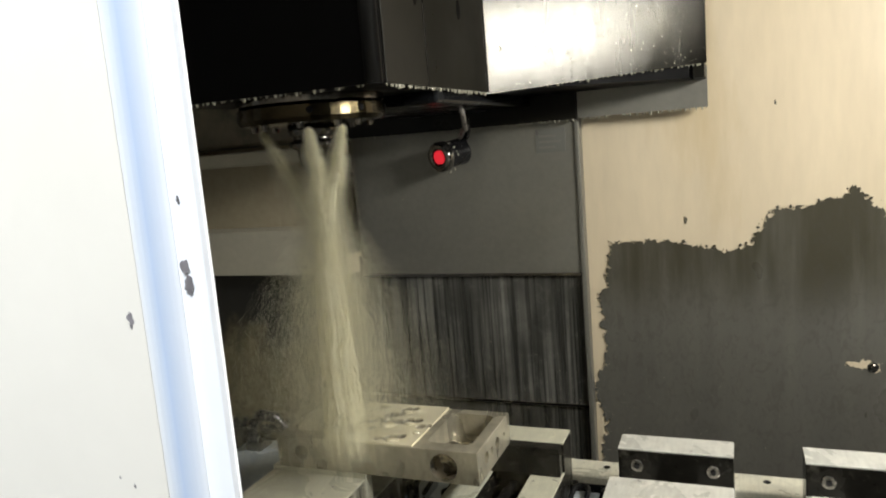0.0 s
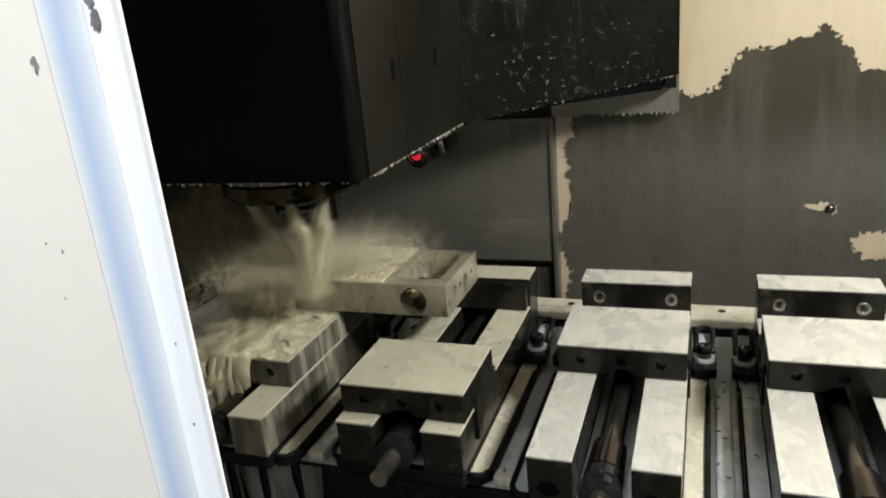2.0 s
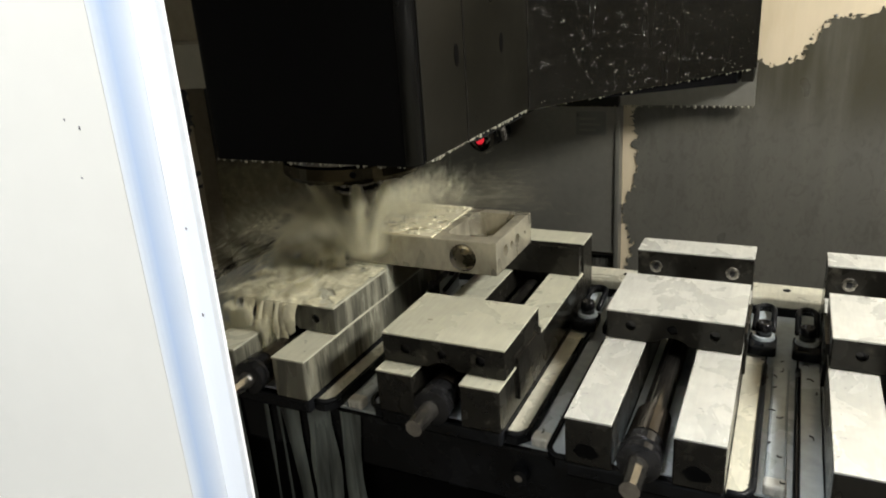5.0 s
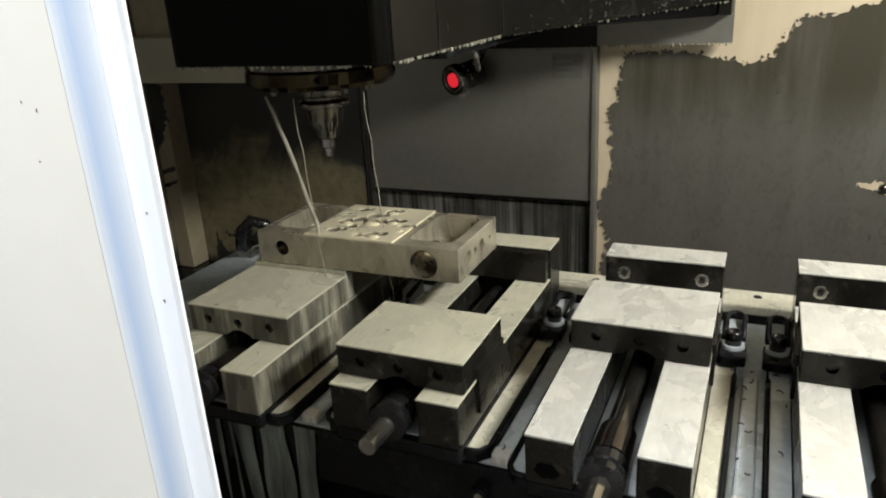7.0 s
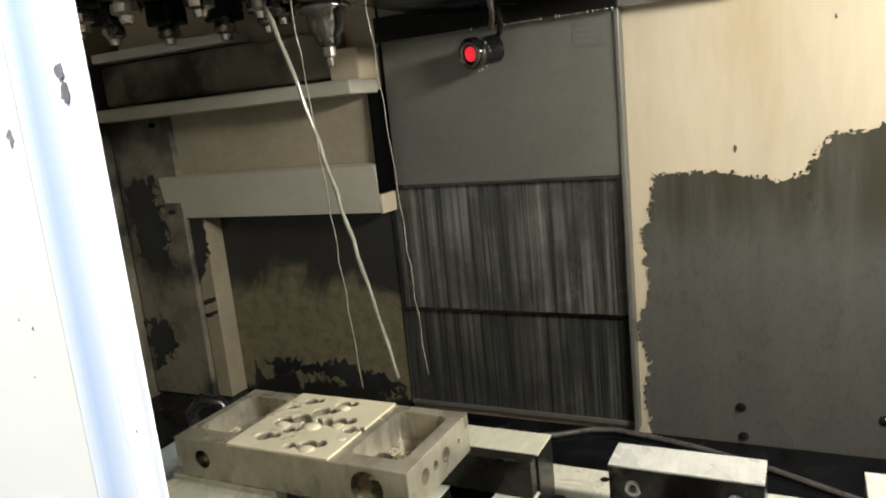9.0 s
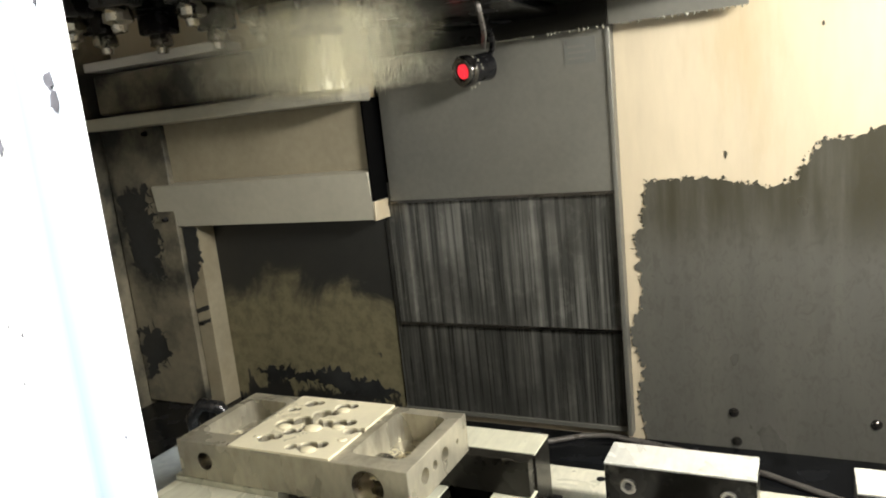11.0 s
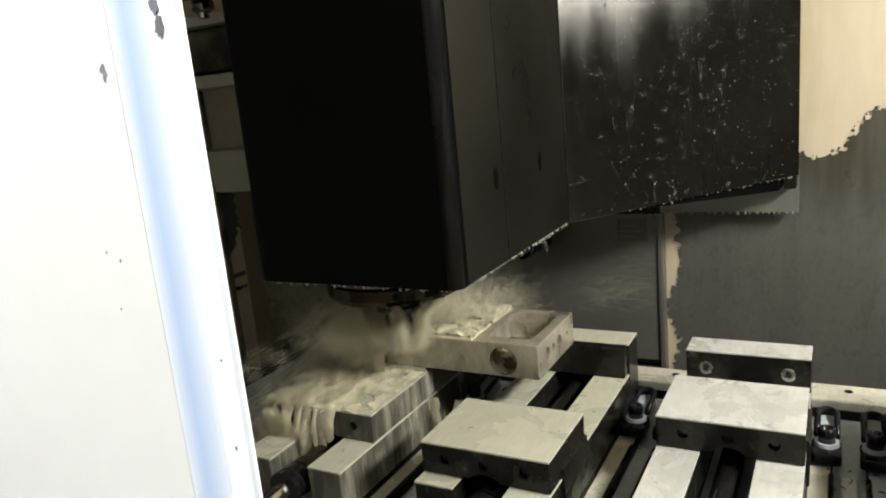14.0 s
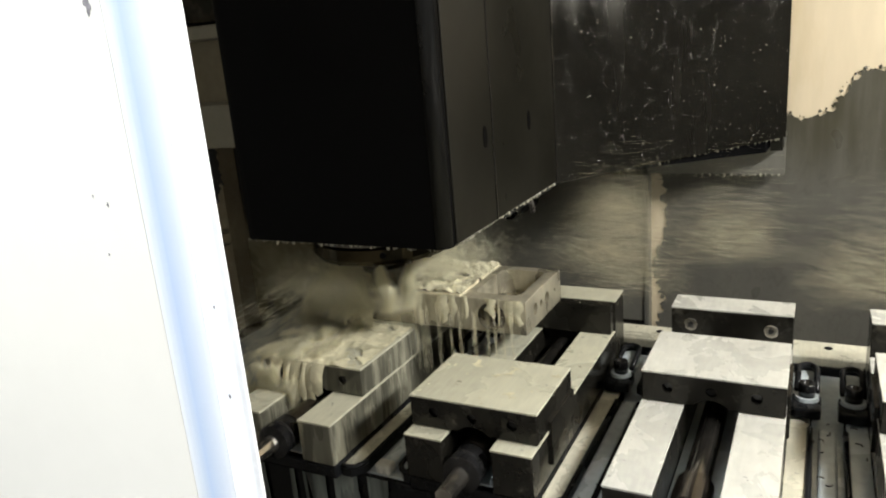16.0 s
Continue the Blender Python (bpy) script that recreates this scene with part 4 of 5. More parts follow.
        bo.data.transform(Matrix.Translation((cx + dx - cx, 0.963 - 0.80, 1.143 - TZ)) @ Matrix.Rotation(radians(90), 4, "X") @ Matrix.Translation((cx, 0.80, TZ)))
        hx = part("hex_socket", cyl(BM(), (cx + dx, 0.9574, 1.143), (cx + dx, 0.9579, 1.143), 0.0042, None, 6), BLACKENED, bo)
    if stepped is not None:
        part("jaw_step", box(BM(), L + 0.002, R - 0.002, 0.944, 0.9625, 1.1212, 1.1648, 0.001), steel, fj)
    return v


CX = (-0.574, -0.330, -0.100, 0.138)
ribs = []
vises = [
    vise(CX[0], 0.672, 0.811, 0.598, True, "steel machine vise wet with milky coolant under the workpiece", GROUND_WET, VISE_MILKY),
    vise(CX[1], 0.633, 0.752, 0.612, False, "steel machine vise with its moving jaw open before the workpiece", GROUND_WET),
    vise(CX[2], 0.770, 0.890, 0.590, None, "empty steel machine vise with pale ground jaws", GROUND),
    vise(CX[3], 0.768, 0.889, 0.584, None, "empty steel machine vise with pale ground jaws", GROUND),
]


for i in range(3):
    rx_ = (CX[i] + CX[i + 1]) / 2
    rib = thing("slot_cover", (rx_, 0.75, TZ), "pale grey strip covering the table slot between two vises", "strip", "slot covers")
    part("strip", box(BM(), rx_ - 0.0095, rx_ + 0.0095, 0.645, 0.878, TZ, 1.0575, 0.003), BASE_BLUE, rib, "blue-grey strip")
    part("end_cap", box(BM(), rx_ - 0.0105, rx_ + 0.0105, 0.628, 0.6445, TZ, 1.0600, 0.003), GROUND, rib, "bright worn end cap")
    ribs.append(rib)


def toe_clamp(x, s):
    c = thing("toe_clamp", (x, 0.92, 1.0645), "dark toe clamp with a black socket bolt beside a vise", "clamp", "clamps between the vises")
    part("clamp_body", prism(BM(), rounded_rect(x - 0.0165, x + 0.0165, 0.885, 0.929, 0.006), 1.0646, 1.077, 0.003), CAST_DARK, c)
    part("washer", cyl(BM(), (x, 0.915, 1.077), (x, 0.915, 1.081), 0.0145, 0.0135, 24), BASE_BLUE, c)
    part("bolt_head", lathe(BM(), (x, 0.915), [(0.005, 1.093), (0.0055, 1.0985), (0.0085, 1.0985), (0.0098, 1.097), (0.0098, 1.081)], 20), BLACKENED, c, "", True)
    loop = [(x - 0.011, 0.930, 1.080), (x - 0.011, 0.975, 1.086)] + [(x - 0.011 * math.cos(q * math.pi / 6), 0.978 + 0.016 * math.sin(q * math.pi / 6), 1.087) for q in range(7)] + [(x + 0.011, 0.975, 1.086), (x + 0.011, 0.930, 1.080)]
    part("slot_rim", tube(BM(), loop, 0.0038, 8), CAST_DARK, c, "", True)
    part("slot_floor", prism(BM(), rounded_rect(x - 0.011, x + 0.011, 0.93, 0.993, 0.009), 1.0646, 1.0785), BASE_BLUE, c)
    return c


clamps = []
for i in range(3):
    clamps.append(toe_clamp(CX[i] + 0.095, 1))
    clamps.append(toe_clamp(CX[i + 1] - 0.092, -1))

# the aluminium block
WX0, WX1, WY0, WY1, WZ0, WZ1 = -0.638, -0.330, 0.811, 0.953, 1.1655, 1.2115
wp = thing("workpiece", ((WX0 + WX1) / 2, (WY0 + WY1) / 2, WZ0), "milled aluminium manifold block with two pockets and bored holes", "workpiece")
PORTS = ((-0.526, 0.838, 0.0085), (-0.529, 0.876, 0.010), (-0.514, 0.889, 0.0095), (-0.531, 0.932, 0.0075), (-0.484, 0.932, 0.0085), (-0.464, 0.832, 0.010), (-0.482, 0.826, 0.006),
         (-0.492, 0.880, 0.011), (-0.463, 0.889, 0.010), (-0.499, 0.909, 0.010), (-0.437, 0.876, 0.007), (-0.508, 0.858, 0.0065), (-0.545, 0.912, 0.005))
cut = BM()
prism(cut, rounded_rect(-0.411, -0.346, WY0 + 0.022, WY1 - 0.016, 0.010), WZ1 - 0.034, WZ1 + 0.02)
prism(cut, rounded_rect(-0.626, -0.566, WY0 + 0.026, WY1 - 0.020, 0.010), WZ1 - 0.028, WZ1 + 0.02)
for x, y, r in ((-0.364, 0.918, 0.011), (-0.392, 0.852, 0.007), (-0.584, 0.855, 0.007), (-0.610, 0.880, 0.008), (-0.588, 0.915, 0.006)):
    cyl(cut, (x, y, WZ0 + 0.004), (x, y, WZ1), r, None, 20)
for x, z, r in ((-0.379, 1.187, 0.0195), (-0.598, 1.189, 0.011)):
    cyl(cut, (x, WY0 - 0.02, z), (x, WY0 + 0.046, z), r, None, 32)
for y, r in ((0.846, 0.0085), (0.869, 0.0055), (0.893, 0.0085), (0.925, 0.003)):
    cyl(cut, (WX1 - 0.012, y, 1.190), (WX1 + 0.02, y, 1.190), r, None, 20)
for x, y, r in ((x_, y_, r_ * 1.2) for x_, y_, r_ in PORTS):
    cyl(cut, (x, y, WZ1 - 0.010), (x, y, WZ1 + 0.01), r, None, 18)
    cyl(cut, (x + r * 1.1, y + r * 0.5, WZ1 - 0.0093), (x + r * 1.1, y + r * 0.5, WZ1 + 0.0107), r * 0.7, None, 14)
body = part("block", carve(box(BM(), WX0, WX1, WY0, WY1, WZ0, WZ1, 0.0012), cut), ALU, wp)
for x, z, r in ((-0.379, 1.187, 0.0192), (-0.598, 1.189, 0.0107)):
    bm = lathe(BM(), (0, 0), [(r, 0.0), (r, 0.040), (r - 0.0012, 0.040), (r - 0.0012, 0.0)], 32)
    bmesh.ops.delete(bm, geom=[f for f in bm.faces if len(f.verts) > 4], context="FACES")
    bm.transform(Matrix.Translation((x, WY0 + 0.001, z)) @ Matrix.Rotation(radians(-90), 4, "X"))
    part("bore", bm, BRIGHT, wp, "bright bored hole", True)
cut = BM()
rnd = random.Random(11)
for x, y, r in ((x_, y_, r_ * 1.2) for x_, y_, r_ in PORTS):
    cyl(cut, (x, y, WZ1 - 0.02), (x, y, WZ1 + 0.02), r, None, 18)
    cyl(cut, (x + r * 1.1, y + r * 0.5, WZ1 - 0.02), (x + r * 1.1, y + r * 0.5, WZ1 + 0.02), r * 0.7, None, 14)
part("machined_pad", carve(box(BM(), -0.559, -0.423, WY0 + 0.0005, WY1 - 0.0005, WZ1 - 0.0012, WZ1 + 0.0022, 0.0004), cut), ALU_CLEAN, wp, "cream-bright machined pad with port openings")
bm = BM()
rnd = random.Random(8)
for i in range(70):
    px, py = rnd.choice(((-0.38, 0.87), (-0.595, 0.86)))
    x, y = px + rnd.uniform(-0.026, 0.026), py + rnd.uniform(-0.03, 0.03)
    z = (WZ1 - 0.033) if px > -0.5 else (WZ1 - 0.027)
    s = rnd.uniform(0.002, 0.006)
    tube(bm, [(x + s * math.cos(q * 1.3 + i), y + s * math.sin(q * 1.3 + i), z + 0.001 + 0.0012 * q) for q in range(5)], 0.0009, 4)
part("swarf", bm, ALU_CLEAN, wp, "curled aluminium chips in the pockets")["kind"] = "stuff"

# sheets of coolant: cells of a net that the flow has closed
def sheet(bm, place, nu, nv, keep):
    grid = {}
    for i in range(nu + 1):
        for j in range(nv + 1):
            u, v = i / nu, j / nv
            if keep(u, v):
                grid[i, j] = bm.verts.new(place(u, v))
    for i in range(nu):
        for j in range(nv):
            q = [grid.get(c) for c in ((i, j), (i + 1, j), (i + 1, j + 1), (i, j + 1))]
            if all(q):
                bm.faces.new(q)


def ribbon(bm, x, y, z0, z1, w, lean=0.0, bow=0.0, seed_=0.0, rows_=26):
    """One run of liquid with soft edges, wandering down from z0 to z1."""
    last = None
    for i in range(rows_ + 1):
        u = i / rows_
        c = x + lean * u + 0.35 * w * noise.noise(Vector((seed_, u * 2.5, 1)))
        h = w * (0.55 + 0.5 * noise.noise(Vector((seed_ + 7, u * 3, 2)))) * min(1.0, 6 * (1 - u) + 0.15)
        yy = y - bow * math.sin(min(1.0, u * 1.6) * 1.57)
        row = [bm.verts.new((c + h * q, yy - min(0.0012, 0.12 * w) * (1 - q * q), z0 + (z1 - z0) * u)) for q in (-1, -0.5, 0, 0.5, 1)]
        if last:
            for p in range(4):
                bm.faces.new((last[p], last[p + 1], row[p + 1], row[p]))
        last = row


def wave(x, y, z, n=4):
    return noise.fractal(Vector((x, y, z)), 0.7, 2.1, n)


bm = BM()
rr = random.Random(15)
for i in range(17):
    ribbon(bm, rr.uniform(-0.72, -0.45), 0.6225 - 0.001 * rr.random(), 1.045, rr.uniform(0.66, 0.80), rr.choice((0.005, 0.009, 0.016, 0.024)), rr.uniform(-0.01, 0.02), 0.0, i * 3.7)
run = solid("coolant_run", bm, RUN, "grey coolant running down the table front", "coolant", "stuff", base=(-0.58, 0.612, 0.9), smooth=True)

bm = BM()
sheet(bm, lambda u, v: (-0.649 + 0.148 * u, 0.669 + 0.158 * v, 1.1580 + 0.0008 + 0.0028 * max(0, wave(u * 7 + v * 3, v * 5, 1) + 0.2)), 60, 60, lambda u, v: wave(u * 4 + v * 2, v * 3, 4, 6) > -0.62 + 0.75 * (u - 0.35) * (1.1 - v))
for i in range(9):
    ribbon(bm, -0.645 + 0.0105 * i + rr.uniform(-0.004, 0.004), 0.6695, 1.1600, rr.uniform(1.075, 1.125), rr.choice((0.006, 0.010, 0.014)), rr.uniform(-0.010, 0.0), rr.uniform(0.004, 0.011), 200 + i * 3.1)
sheet(bm, lambda u, v: (-0.628 + 0.075 * u + 0.008 * v * wave(u * 4, v * 2, 6), 0.812 - 0.022 * math.sin(v * 1.6) + 0.003 * wave(u * 8, v * 3, 8), 1.214 - 0.053 * v), 36, 26, lambda u, v: wave(u * 6, v * 1.5, 12) > -0.45)
flow = solid("coolant_flow", bm, MILK_FLOW, "milky coolant flowing over the vise jaw", "coolant", "stuff", base=(-0.58, 0.75, 1.10), smooth=True)

bm = BM()
sheet(bm, lambda u, v: (-0.556 + 0.135 * u, 0.815 + 0.132 * v, WZ1 + 0.0024 + 0.006 * max(0, wave(u * 5, v * 5, 21, 4) + 0.35)), 110, 110, lambda u, v: wave(u * 5, v * 5, 25, 4) > -0.55)
foam = solid("coolant_foam", bm, MILK_FLOW, "milky foam lying on the machined pad", "coolant", "stuff", base=(-0.49, 0.88, 1.19), smooth=True)
bm = BM()
for i in range(26):
    ribbon(bm, rr.uniform(-0.62, -0.337), 0.8106, 1.2125, rr.uniform(1.163, 1.195), rr.choice((0.002, 0.004, 0.008, 0.013)), rr.uniform(-0.004, 0.004), 0.0, 400 + i * 3.3)
sheet(bm, lambda u, v: (-0.405 + 0.150 * u, 0.636 + 0.115 * v, 1.1588 + 0.0012 * max(0, wave(u * 9, v * 9, 37))), 60, 50, lambda u, v: wave(u * 6, v * 6, 40, 6) > 0.36)
spill = solid("coolant_spill", bm, MILK_FLOW, "milky runs down the block front and over the next vise jaw", "coolant", "stuff", base=(-0.40, 0.75, 1.15), smooth=True)

bm = BM()
rnd = random.Random(77)
for i in range(24):
    x, y = rnd.choice((-0.217, -0.210, 0.003, 0.010, 0.022, 0.05)) + rnd.uniform(-0.012, 0.012), rnd.uniform(0.62, 0.88)
    q0, s_ = rnd.uniform(0, 6), rnd.uniform(0.0015, 0.004)
    tube(bm, [(x + s_ * math.cos(q0 + q * 0.8), y + s_ * math.sin(q0 + q * 0.8), 1.0625 + 0.0004 * q) for q in range(4)], 0.0008, 4)
chips = solid("chip_litter", bm, SLUDGE_SHADE, "dark curled metal chips lying between the vises", "metal chips", "stuff", base=(-0.1, 0.75, 1.06))

bm = BM()
for x, y, r in ((-0.464, 0.832, 0.010), (-0.492, 0.880, 0.012), (-0.529, 0.876, 0.009), (-0.463, 0.889, 0.008), (-0.484, 0.932, 0.009), (-0.440, 0.862, 0.006), (-0.545, 0.846, 0.005)):
    bmesh.ops.create_uvsphere(bm, u_segments=16, v_segments=8, radius=r, matrix=Matrix.Translation((x + 0.006, y - 0.008, WZ1 + 0.0020)) @ Matrix.Diagonal((1, 0.8, 0.28, 1)))
pool = solid("coolant_pool", bm, POOL, "glossy domes of coolant standing round the ports", "coolant", "stuff", base=(-0.49, 0.88, WZ1), smooth=True)

lh = thing("coolant_hose", (-0.83, 1.08, TZ), "black looped coolant hose with a metal nozzle at the table end", "hose")
part("loop", tube(BM(), [(-0.90, 1.10, TZ + 0.008), (-0.885, 1.06, TZ + 0.03), (-0.87, 1.05, TZ + 0.065), (-0.85, 1.055, TZ + 0.085), (-0.83, 1.07, TZ + 0.075), (-0.82, 1.08, TZ + 0.05), (-0.80, 1.09, TZ + 0.035), (-0.77, 1.10, TZ + 0.03)], 0.011, 10), BLACKENED, lh, "", True)
part("nozzle", cyl(BM(), (-0.77, 1.10, TZ + 0.03), (-0.715, 1.105, TZ + 0.028), 0.013, 0.008, 16), STEEL, lh)
part("clip", box(BM(), -0.91, -0.875, 1.07, 1.115, TZ, TZ + 0.022, 0.004), STEEL, lh)
ON_TABLE = [lh, pool, *ribs, chips, tbl, sb, wp, run, *vises, *clamps]

# ---------------------------------------------------------------- coolant
def within(x, lim):
    """Folds stragglers back towards the middle."""
    return np.where(np.abs(x) > lim, x * (0.15 + 0.6 * lim / np.maximum(np.abs(x), 1e-9) * np.abs(np.sin(x * 37))), x)


def drops(name, start, end, width, material, label, category, group, base, core=None):
    """Thin drawn-out drops from start to end (arrays of points), in one mesh."""
    n = len(start)
    g = np.random.default_rng(n)
    along = (end - start) / np.linalg.norm(end - start, axis=1, keepdims=True)
    a_ = np.cross(along, g.normal(size=(n, 3)))
    a_ /= np.linalg.norm(a_, axis=1, keepdims=True)
    b_ = np.cross(along, a_)
    w = width * g.uniform(0.5, 1.5, (n, 1))
    mid = (start + end) / 2
    co = np.stack([start, mid + a_ * w, mid - 0.5 * a_ * w + 0.87 * b_ * w, end], 1) - np.array(base)
    tri = (np.arange(n)[:, None, None] * 4 + np.array([[0, 2, 1], [3, 1, 2], [0, 1, 3], [0, 3, 2]])).reshape(-1)
    if core is not None:
        tri = np.concatenate([tri, core[1].reshape(-1) + 4 * n])
        co = np.concatenate([co.reshape(-1, 3), core[0] - np.array(base)])
    me = bpy.data.meshes.new(name)
    me.vertices.add(co.size // 3)
    me.vertices.foreach_set("co", co.reshape(-1).astype(np.float32))
    me.loops.add(len(tri))
    me.loops.foreach_set("vertex_index", tri.astype(np.int32))
    me.polygons.add(len(tri) // 3)
    me.polygons.foreach_set("loop_start", np.arange(0, len(tri), 3, dtype=np.int32))
    me.update(calc_edges=True)
    me.materials.append(material)
    ob = new(name, me)
    ob.location = base
    return tagged(ob, label, category, group, "stuff")


def core_of(k, rings=12, seg=72):
    """The dense heart of the spray in one stretch of its fall: three jets that join lower down."""
    vs, fs = [], []
    for ja in (-64, -26, 224):
        first = len(vs)
        for i in range(rings + 1):
            dep = k * SEG_LEN + SEG_LEN * i / rings
            rad = 0.066 * max(0.0, 1 - dep / 0.14)
            r = (0.0018 + 0.0112 * min(dep / 0.13, 1) ** 1.2 + max(0.0, dep - 0.13) * 0.10) * (0.75 if ja == 224 else 0.95) * (1 - 0.28 * min(1.0, max(0.0, (dep - 0.15) / 0.2)))
            for j in range(seg):
                q = 2 * math.pi * j / seg
                w = r * (1 + 0.16 * noise.noise(Vector((math.cos(q) * 4 + ja, math.sin(q) * 4, dep * 5))) + 0.07 * noise.noise(Vector((math.cos(q) * 12, math.sin(q) * 12 + ja, dep * 12))))
                vs.append((HX + rad * math.cos(radians(ja)) + w * math.cos(q), HY + rad * math.sin(radians(ja)) + w * math.sin(q), 1.276 - dep))
        for i in range(rings):
            for j in range(seg):
                p, q = first + i * seg + j, first + i * seg + (j + 1) % seg
                turn, dep = 2 * math.pi * j / seg, k * SEG_LEN + SEG_LEN * i / rings
                if noise.fractal(Vector((math.cos(turn) * 9 + ja, math.sin(turn) * 9, dep * 22)), 0.6, 2.2, 4) < -0.85 + 2.8 * min(0.30, dep):
                    continue
                fs += [(p, p + seg, q + seg), (p, q + seg, q)]
    return np.array(vs), np.array(fs)


JETS = np.radians([-64, -64, -64, -64, -26, -26, -26, 224, 224])
SEG_LEN, NSEG = 0.036, 15
spray = []
for k in range(NSEG):
    g = np.random.default_rng(50 + k)
    n = 34000
    depth = k * SEG_LEN + g.uniform(0, SEG_LEN, n)
    ln = g.uniform(0.005, 0.018, n)
    ja = g.choice(JETS, n)
    wide = np.where(g.random(n) < 0.40, 0.9, 1.5)
    wide = np.where(g.random(n) < 0.36, 2.5, wide)
    off = np.clip(within(within(g.normal(0, 1, (n, 2)), 2.2) * wide[:, None], 3.2), -3.3, 3.3)
    ln = np.where(wide > 1, ln * 0.40, ln)
    thin = np.where(wide > 2, 0.000032, np.where(wide > 1, 0.00005, 0.00009))[:, None]

    def along_jet(dep):
        rad = 0.066 * np.clip(1 - dep / 0.14, 0, 1)
        spread = 0.0018 + 0.0112 * np.clip(dep / 0.13, 0, 1) ** 1.2 + np.clip(dep - 0.13, 0, 1) * 0.15
        spread = np.minimum(spread, 0.042)
        return np.stack([HX + rad * np.cos(ja) + off[:, 0] * spread, HY + rad * np.sin(ja) + off[:, 1] * spread, 1.276 - dep], 1)
    spray.append(drops("coolant_spray", along_jet(depth), along_jet(depth + ln), thin, MILK, "milky coolant spraying down from the spindle nose", "coolant spray", "coolant spray", (HX, HY, 1.276 - k * SEG_LEN), core_of(k)))

# fans of splash round the cut: each flies out from the tool
splash = []
FANS = ((20, 0.10, 2600), (48, 0.15, 1100), (80, 0.12, 1600), (33, 0.24, 700), (140, 0.14, 2500), (200, 0.12, 6000), (172, 0.21, 3000), (45, 0.05, 17000), (110, 0.05, 14000), (215, 0.06, 13000), (30, 0.33, 4500), (12, 0.34, 3200), (8, 0.46, 3000), (24, 0.45, 3600), (45, 0.42, 3600), (62, 0.36, 3600), (165, 0.34, 4500))
for k, (ang_, r_, n) in enumerate(FANS):
    g = np.random.default_rng(90 + k)
    c0_ = radians(ang_)
    near = r_ < 0.08
    an = c0_ + np.clip(within(g.normal(0, 0.65 if near else 0.30, n), 1.3 if near else 0.55), -1.4, 1.4) * min(1.0, 0.13 / r_)
    q0 = np.maximum(0.0, r_ + np.clip(within(g.normal(0, 0.048 if near else 0.035, n), 0.11 if near else 0.07), -0.12, 0.12))
    ln = g.uniform(0.003, 0.011, n) * (1 + (2.5 if r_ < 0.16 else 7.0) * q0)
    z = 1.222 + 0.02 * q0 + np.abs(g.normal(0, 1, n)) * (0.009 + 0.075 * q0)
    p0 = np.stack([HX + q0 * np.cos(an) - r_ * math.cos(c0_), HY + q0 * np.sin(an) - r_ * math.sin(c0_), z], 1)
    # the swirl of the tool bends the flight into arcs
    fly = an - 0.5 + g.normal(0, 0.22 if r_ < 0.16 else 0.10, n)
    p1 = p0 + np.stack([ln * np.cos(fly), ln * np.sin(fly), g.normal(0.0, 0.004 if r_ < 0.16 else 0.0025, n) if r_ > 0.08 else g.uniform(-0.004, 0.026, n)], 1)
    ob = drops("coolant_splash", p0, p1, 0.00007 if r_ < 0.11 else 0.000055, MILK if r_ < 0.13 else HAZE, "milky coolant splashing off the workpiece", "coolant splash", "coolant splash", (HX, HY, 1.23))
    splash.append((ob, r_ * math.cos(c0_), r_ * math.sin(c0_)))

# froth torn off the flow: over the block's end, across the jaw, down its front
g = np.random.default_rng(5)
legs = []
for n, lo, hi, run_ in ((10000, (-0.655, 0.775, 1.166), (-0.560, 0.825, 1.222), (-0.012, -0.020, -0.016)),
                        (9000, (-0.655, 0.668, 1.159), (-0.560, 0.790, 1.170), (-0.010, -0.020, -0.002)),
                        (9000, (-0.668, 0.650, 1.060), (-0.590, 0.668, 1.160), (-0.003, -0.003, -0.024)),
                        (9000, (-0.725, 0.668, 1.050), (-0.640, 0.980, 1.215), (-0.018, -0.010, -0.012)),
                        (6000, (-0.650, 0.790, 1.200), (-0.570, 0.840, 1.240), (-0.014, -0.010, 0.004))):
    lo, hi = np.array(lo), np.array(hi)
    p0 = lo + (hi - lo) * g.uniform(0, 1, (n * 3, 3))
    clump = np.array([noise.fractal(Vector((p[0] * 42, p[1] * 30, p[2] * 42)), 0.7, 2.1, 3) for p in p0])
    p0 = p0[np.argsort(-clump)[:n]]
    legs.append((p0, p0 + np.array(run_) * g.uniform(0.3, 1.2, (n, 1)) + g.normal(0, 0.0025, (n, 3))))
froth = drops("coolant_froth", np.concatenate([l_[0] for l_ in legs]), np.concatenate([l_[1] for l_ in legs]), 0.00014, MILK, "milky froth tumbling over the end of the vise", "coolant", "", (-0.60, 0.75, 1.14))
n = 1500
p0 = np.stack([g.choice(g.uniform(-0.50, -0.34, 13), n) + g.normal(0, 0.0012, n), g.uniform(0.800, 0.809, n), g.uniform(1.115, 1.20, n)], 1)
falls = drops("coolant_falls", p0, p0 + np.stack([g.normal(0, 0.001, n), g.normal(0, 0.001, n), -g.uniform(0.010, 0.03, n)], 1), 0.00012, MILK, "thin streams of coolant falling off the block", "coolant", "", (-0.42, 0.805, 1.16))

# fine mist that hangs round the block while the spray falls on it
n = 90000
q = np.abs(g.normal(0, 0.11, n)) + 0.02
an = g.uniform(0, 2 * math.pi, n)
p0 = np.stack([HX + 0.02 + 1.5 * q * np.cos(an), 0.90 + np.clip(q * np.sin(an), -0.14, 0.4), 1.150 + np.abs(g.normal(0, 1, n)) * (0.045 + 0.10 * np.exp(-q / 0.09))], 1)
